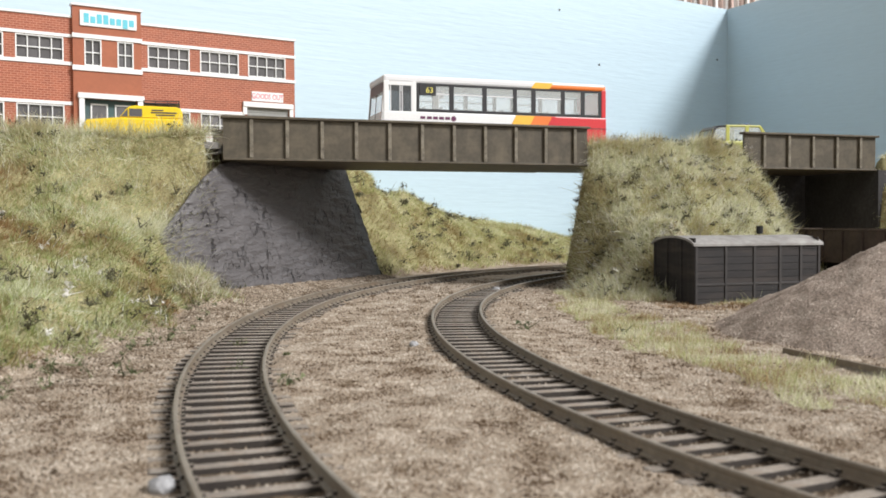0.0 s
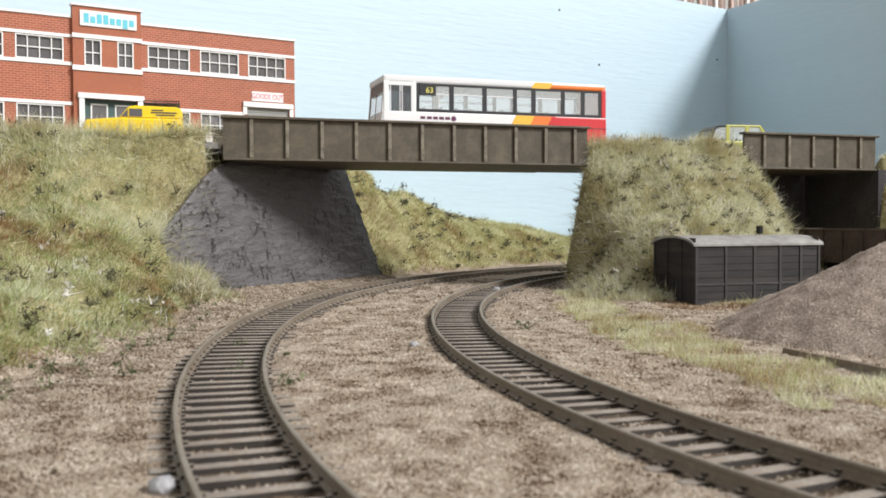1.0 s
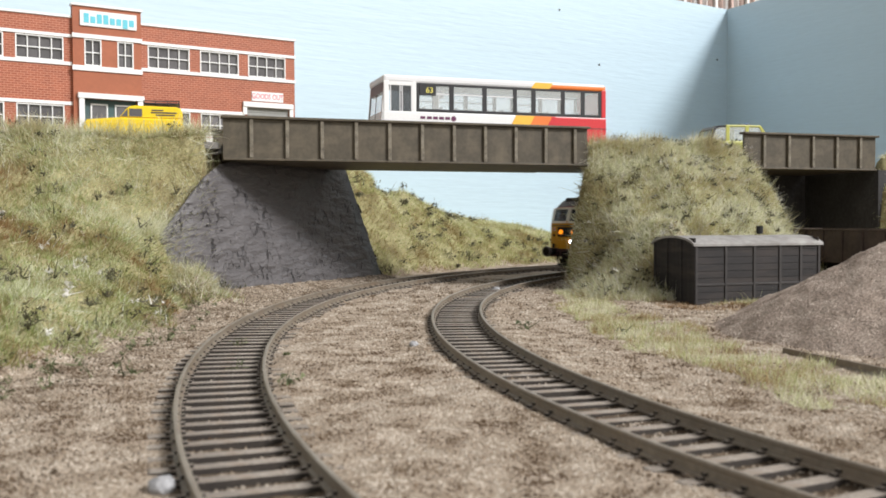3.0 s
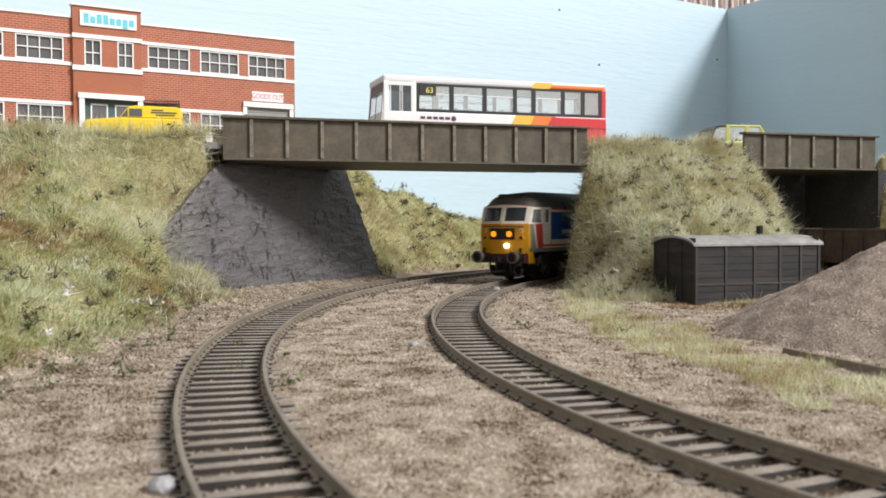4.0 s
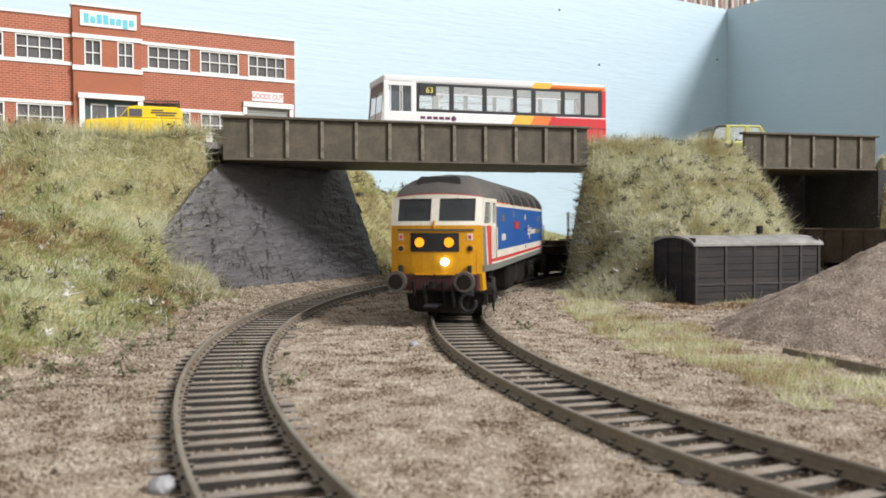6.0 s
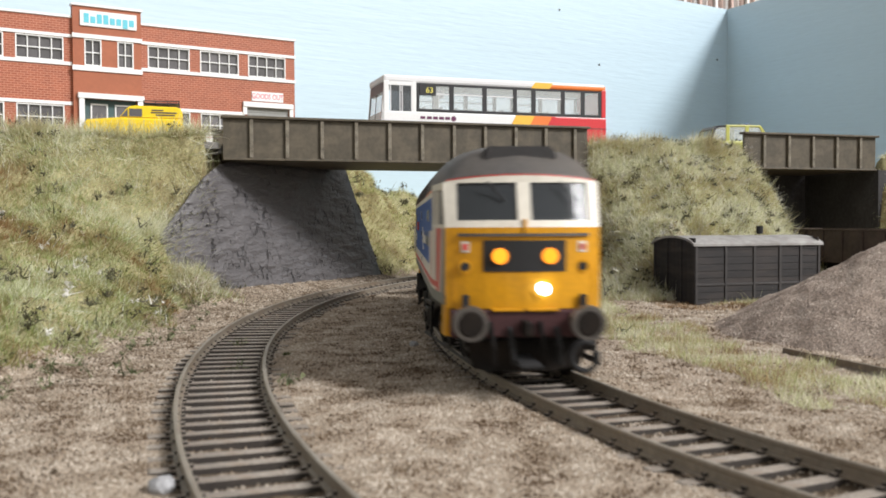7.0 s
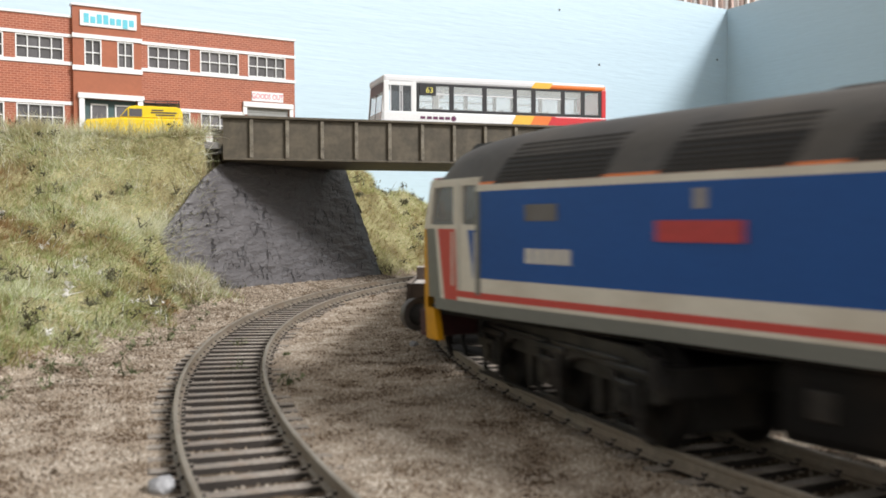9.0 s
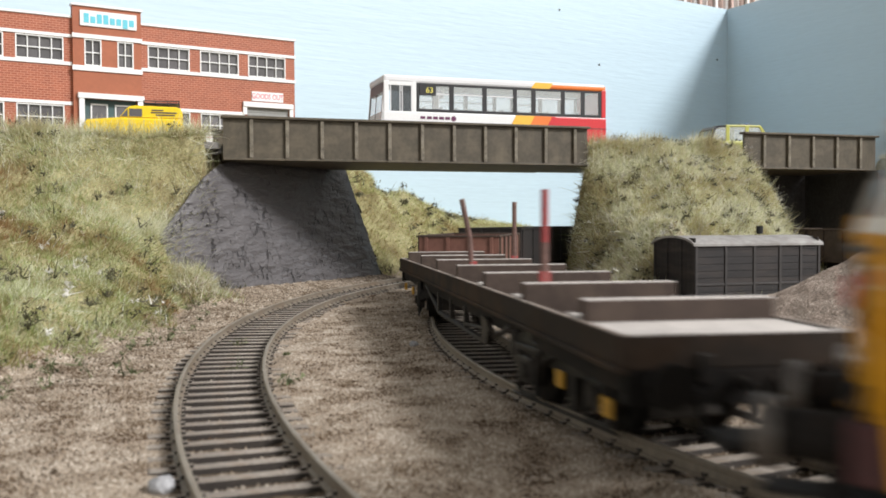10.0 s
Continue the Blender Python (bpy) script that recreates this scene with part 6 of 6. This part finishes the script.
def clumps(px, py, reach, leaves, size, lift=0.0):
    """Tangled little plants: many small leaves round each root, on twigs."""
    out = []
    nrm = normal_at(px, py)
    root = np.stack([px, py, height(px, py)], -1) + nrm * lift
    for c, nn in zip(root, nrm):
        r = reach * rng.uniform(0.5, 1.3)
        k = int(leaves * rng.uniform(0.6, 1.4))
        p = c + nn * rng.uniform(0.2, 1.0, (k, 1)) * r + rng.normal(0, r * 0.55, (k, 3)) * np.array([1, 1, 0.45])
        a, b = rng.normal(0, 1, (k, 3)), rng.normal(0, 1, (k, 3))
        s = size * rng.uniform(0.5, 1.4, (k, 1))
        out.append(np.stack([p - a * s * 0.5, p + b * s * 0.5, p + a * s * 0.6], 1))
        t = max(2, k // 5)
        q = c + nn * r + rng.normal(0, r * 0.8, (t, 3))
        w = rng.normal(0, 0.16, (t, 3))
        out.append(np.stack([np.repeat(c[None], t, 0) - w, np.repeat(c[None], t, 0) + w, q], 1))
    return np.concatenate(out)


px, py = place(380, -330, -92, 140, 445, on_a)
qx, qy = place(560, 60, 226, 400, 545, on_b)
tx, ty = place(230, -65, 200, 590, 830, on_d)
tagged(new("undergrowth", tri_mesh("undergrowth", np.concatenate([clumps(px, py, 3.4, 34, 0.75, 2.6), clumps(qx, qy, 2.6, 22, 0.75, 2.0), clumps(tx, ty, 4.2, 30, 1.2, 2.0)]), LEAF)),
       "dark tangled undergrowth clumps on the banks", "undergrowth", kind="stuff")
px, py = place(90, -300, -92, 140, 330, on_a)
qx, qy = place(150, 60, 226, 432, 545, on_b)
tagged(new("lichen", tri_mesh("lichen", np.concatenate([clumps(px, py, 2.1, 16, 0.8, 2.2), clumps(qx, qy, 2.4, 14, 0.5, 2.4)]), LICHEN)),
       "pale grey lichen and bleached twigs on the banks", "lichen", kind="stuff")


px, py = place(5200, 56, 232, 390, 560, on_b)
qx, qy = place(3600, -330, -92, 140, 445, on_a)
twigs = np.concatenate([strands(px, py, 8, 0.15, 2.4), strands(qx[:2000], qy[:2000], 6.5, 0.12, 2.4)])
tagged(new("bleached_stems", tri_mesh("bleached_stems", twigs, LICHEN)), "bleached bent stems tangled over the turf", "grass", kind="stuff")


def verge(px, py):
    d = dist_poly(px, py, [(-100, 150), (-92, 200), (-88, 250), (-94, 320), (-106, 380)])
    return d < 14 + 6 * lumps(px, py, 30, 35)


px, py = place(900, -135, -60, 110, 400, verge)
px, py = px[:80], py[:80]
wx = np.array([-41, -50.5, -33.5, -60, 27, 57, 72])
wy = np.array([240, 222, 197, 268, 300, 290, 330])
tagged(new("weeds", tri_mesh("weeds", np.concatenate([clumps(px, py, 2.0, 20, 0.7), clumps(wx, wy, 2.0, 34, 0.7)]), WEED)),
       "small green weeds along the ballast edge", "weeds", kind="stuff")


def stones(px, py, size, f=height, sink=0.35):
    k = len(px)
    s = size * rng.uniform(0.45, 1.35, (k, 1))
    a = rng.uniform(0, 2 * np.pi, (k, 1)) + np.array([[0, 2.1, 4.2]])
    z = f(px, py)[:, None] - sink * s
    base = np.stack([px[:, None] + np.cos(a) * s * rng.uniform(0.6, 1.2, (k, 3)), py[:, None] + np.sin(a) * s * rng.uniform(0.6, 1.2, (k, 3)), np.repeat(z, 3, 1)], -1)
    top = np.stack([px + rng.normal(0, 0.3, k) * s[:, 0], py + rng.normal(0, 0.3, k) * s[:, 0], z[:, 0] + s[:, 0] * rng.uniform(0.55, 1.15, k)], -1)
    return np.concatenate([base, top[:, None]], 1)


def flat_ground(px, py):
    """Ballast lies between and beside the tracks, thin over the sleepers."""
    over = (track_gap(px, py) < 13.5) & (rng.uniform(0, 1, px.shape) > 0.28)
    return (is_bank(px, py) < 4) & ~over


grit = []
for count, area, size in ((140000, (-135, 95, 60, 190), 0.45), (70000, (-130, 130, 190, 330), 0.58), (34000, (-140, 170, 330, 560), 0.85)):
    px, py = place(count, *area, flat_ground)
    grit.append(stones(px, py, size))
tagged(new("ballast", tri_mesh("ballast", np.concatenate(grit), GRIT, 4)), "tan and brown granular ballast between the tracks", "ballast", kind="stuff")
def earthy(a, b):
    d = dist_poly(a, b, [(-58, 50), (-70, 100), (-86, 150), (-92, 200), (-90, 250), (-95, 320), (-106, 385), (-84, 466), (-40, 552)])
    return (is_bank(a, b) < 6) & (track_gap(a, b) > 14) & (rng.uniform(0, 1, a.shape) < np.clip(1.15 - d / 34 + 0.3 * lumps(a, b, 20, 51), 0, 1))


px, py = place(95000, -150, -25, 50, 560, earthy)
tagged(new("earth", tri_mesh("earth", stones(px, py, 0.6), EARTH, 4)), "loose brown earth along the foot of the bank", "earth", kind="stuff")


def on_heap(a, b):
    d = np.hypot(a - 152, b - 288)
    return (d < 64) | ((d < 64 + 14 * rng.uniform(0, 1, a.shape) ** 2) & (rng.uniform(0, 1, a.shape) < 0.6))


px, py = place(76000, 76, 232, 208, 368, on_heap)
tagged(new("gravel", tri_mesh("gravel", stones(px, py, 0.42, lambda a, b: np.maximum(heap_height(a, b), height(a, b))), PEBBLE, 4)), "loose mauve-grey stones on the heap", "gravel", kind="stuff")


def boulder(x, y, r, mat, label):
    bm = bmesh.new()
    bmesh.ops.create_icosphere(bm, subdivisions=2, radius=r)
    for v in bm.verts:
        v.co *= 1 + 0.25 * noise.noise(v.co * 0.9 + Vector((x, y, 0)))
        v.co.z *= 0.75
    t = tagged(part("stone", bm, mat), label, "stone")
    t.matrix_world = at(x, y, float(height(np.array([x]), np.array([y]))[0]) + r * 0.35, 0, 0, 40)


PALE_STONE = material("grey_stone", (0.32, 0.32, 0.33), 0.8, 0, 0.25, 1500, 300, bump=0.2)
for x, y, r in ((-37.5, 121, 1.9), (28, 485, 2.2), (35, 490, 1.5), (-8.5, 262, 1.3)):
    boulder(x, y, r, PALE_STONE, "small pale grey stone lying on the ballast")


# ---- what moves: the train, its bogies and wheels ----
S_AT = [(0, 715), (2.0, 522), (3.8, 348), (4.5, 276.3), (5.0, 227), (5.5, 177.7), (5.7, 157.3), (6.25, 92), (6.8, 23), (7.0, -2.0), (7.4, -48.7), (7.5, -59.3), (8.0, -115.3),
        (8.6, -176.5), (9.0, -217.3), (9.5, -267), (10.0, -318.6)]


def station(t):
    """Where the middle of the locomotive is along the track, smoothly between the known stations."""
    ts, ss = [a for a, b in S_AT], [b for a, b in S_AT]
    m = [0.0] * len(ts)
    for i in range(len(ts)):
        a, b = max(i - 1, 0), min(i + 1, len(ts) - 1)
        m[i] = (ss[b] - ss[a]) / (ts[b] - ts[a])
    i = min(max(k for k in range(len(ts)) if ts[k] <= t + 1e-9), len(ts) - 2)
    h = ts[i + 1] - ts[i]
    u = (t - ts[i]) / h
    return (2 * u**3 - 3 * u**2 + 1) * ss[i] + (u**3 - 2 * u**2 + u) * h * m[i] + (3 * u**2 - 2 * u**3) * ss[i + 1] + (u**3 - u**2) * h * m[i + 1]


def ride(s, half):
    """The pose of a vehicle whose two pivots stand half ahead of and half behind s."""
    ax, ay, _ = on(RIGHT, s - half)
    bx, by, _ = on(RIGHT, s + half)
    return at((ax + bx) / 2, (ay + by) / 2, 0, 0, 0, math.degrees(math.atan2(ay - by, ax - bx)))


def motions():
    times = [k / 15 for k in range(151)]
    run = {t: station(t) for t in times}

    def roll(w, ax, r, z, offset):
        walk(w, [(t, at(ax, 0, z, 0, math.degrees((run[0] - run[t]) / r), 0)) for t in times])

    for ob, back, half, bogies, wheels in ((loco, 0, 74, loco_bogies, ()), (flat, 262, 87, flat_bogies, ()), (brown, 435.5, 27, (), brown_wheels),
                                           (dark1, 546.5, 45, (), dark1_wheels), (dark2, 677.5, 45, (), dark2_wheels)):
        walk(ob, [(t, ride(run[t] + back, half)) for t in times])
        for b, x, ws in bogies:
            rows = []
            for t in times:
                s = run[t] + back - x
                px, py, a = on(RIGHT, s)
                body = ride(run[t] + back, half).to_euler().z
                turn = (a + math.pi - body + math.pi) % (2 * math.pi) - math.pi
                rows.append((t, at(x, 0, 0, 0, 0, math.degrees(turn))))
            walk(b, rows)
            for w, ax, r in ws:
                roll(w, ax, r, r, back)
        for w, ax, r in wheels:
            roll(w, ax, r, r, back)


motions()
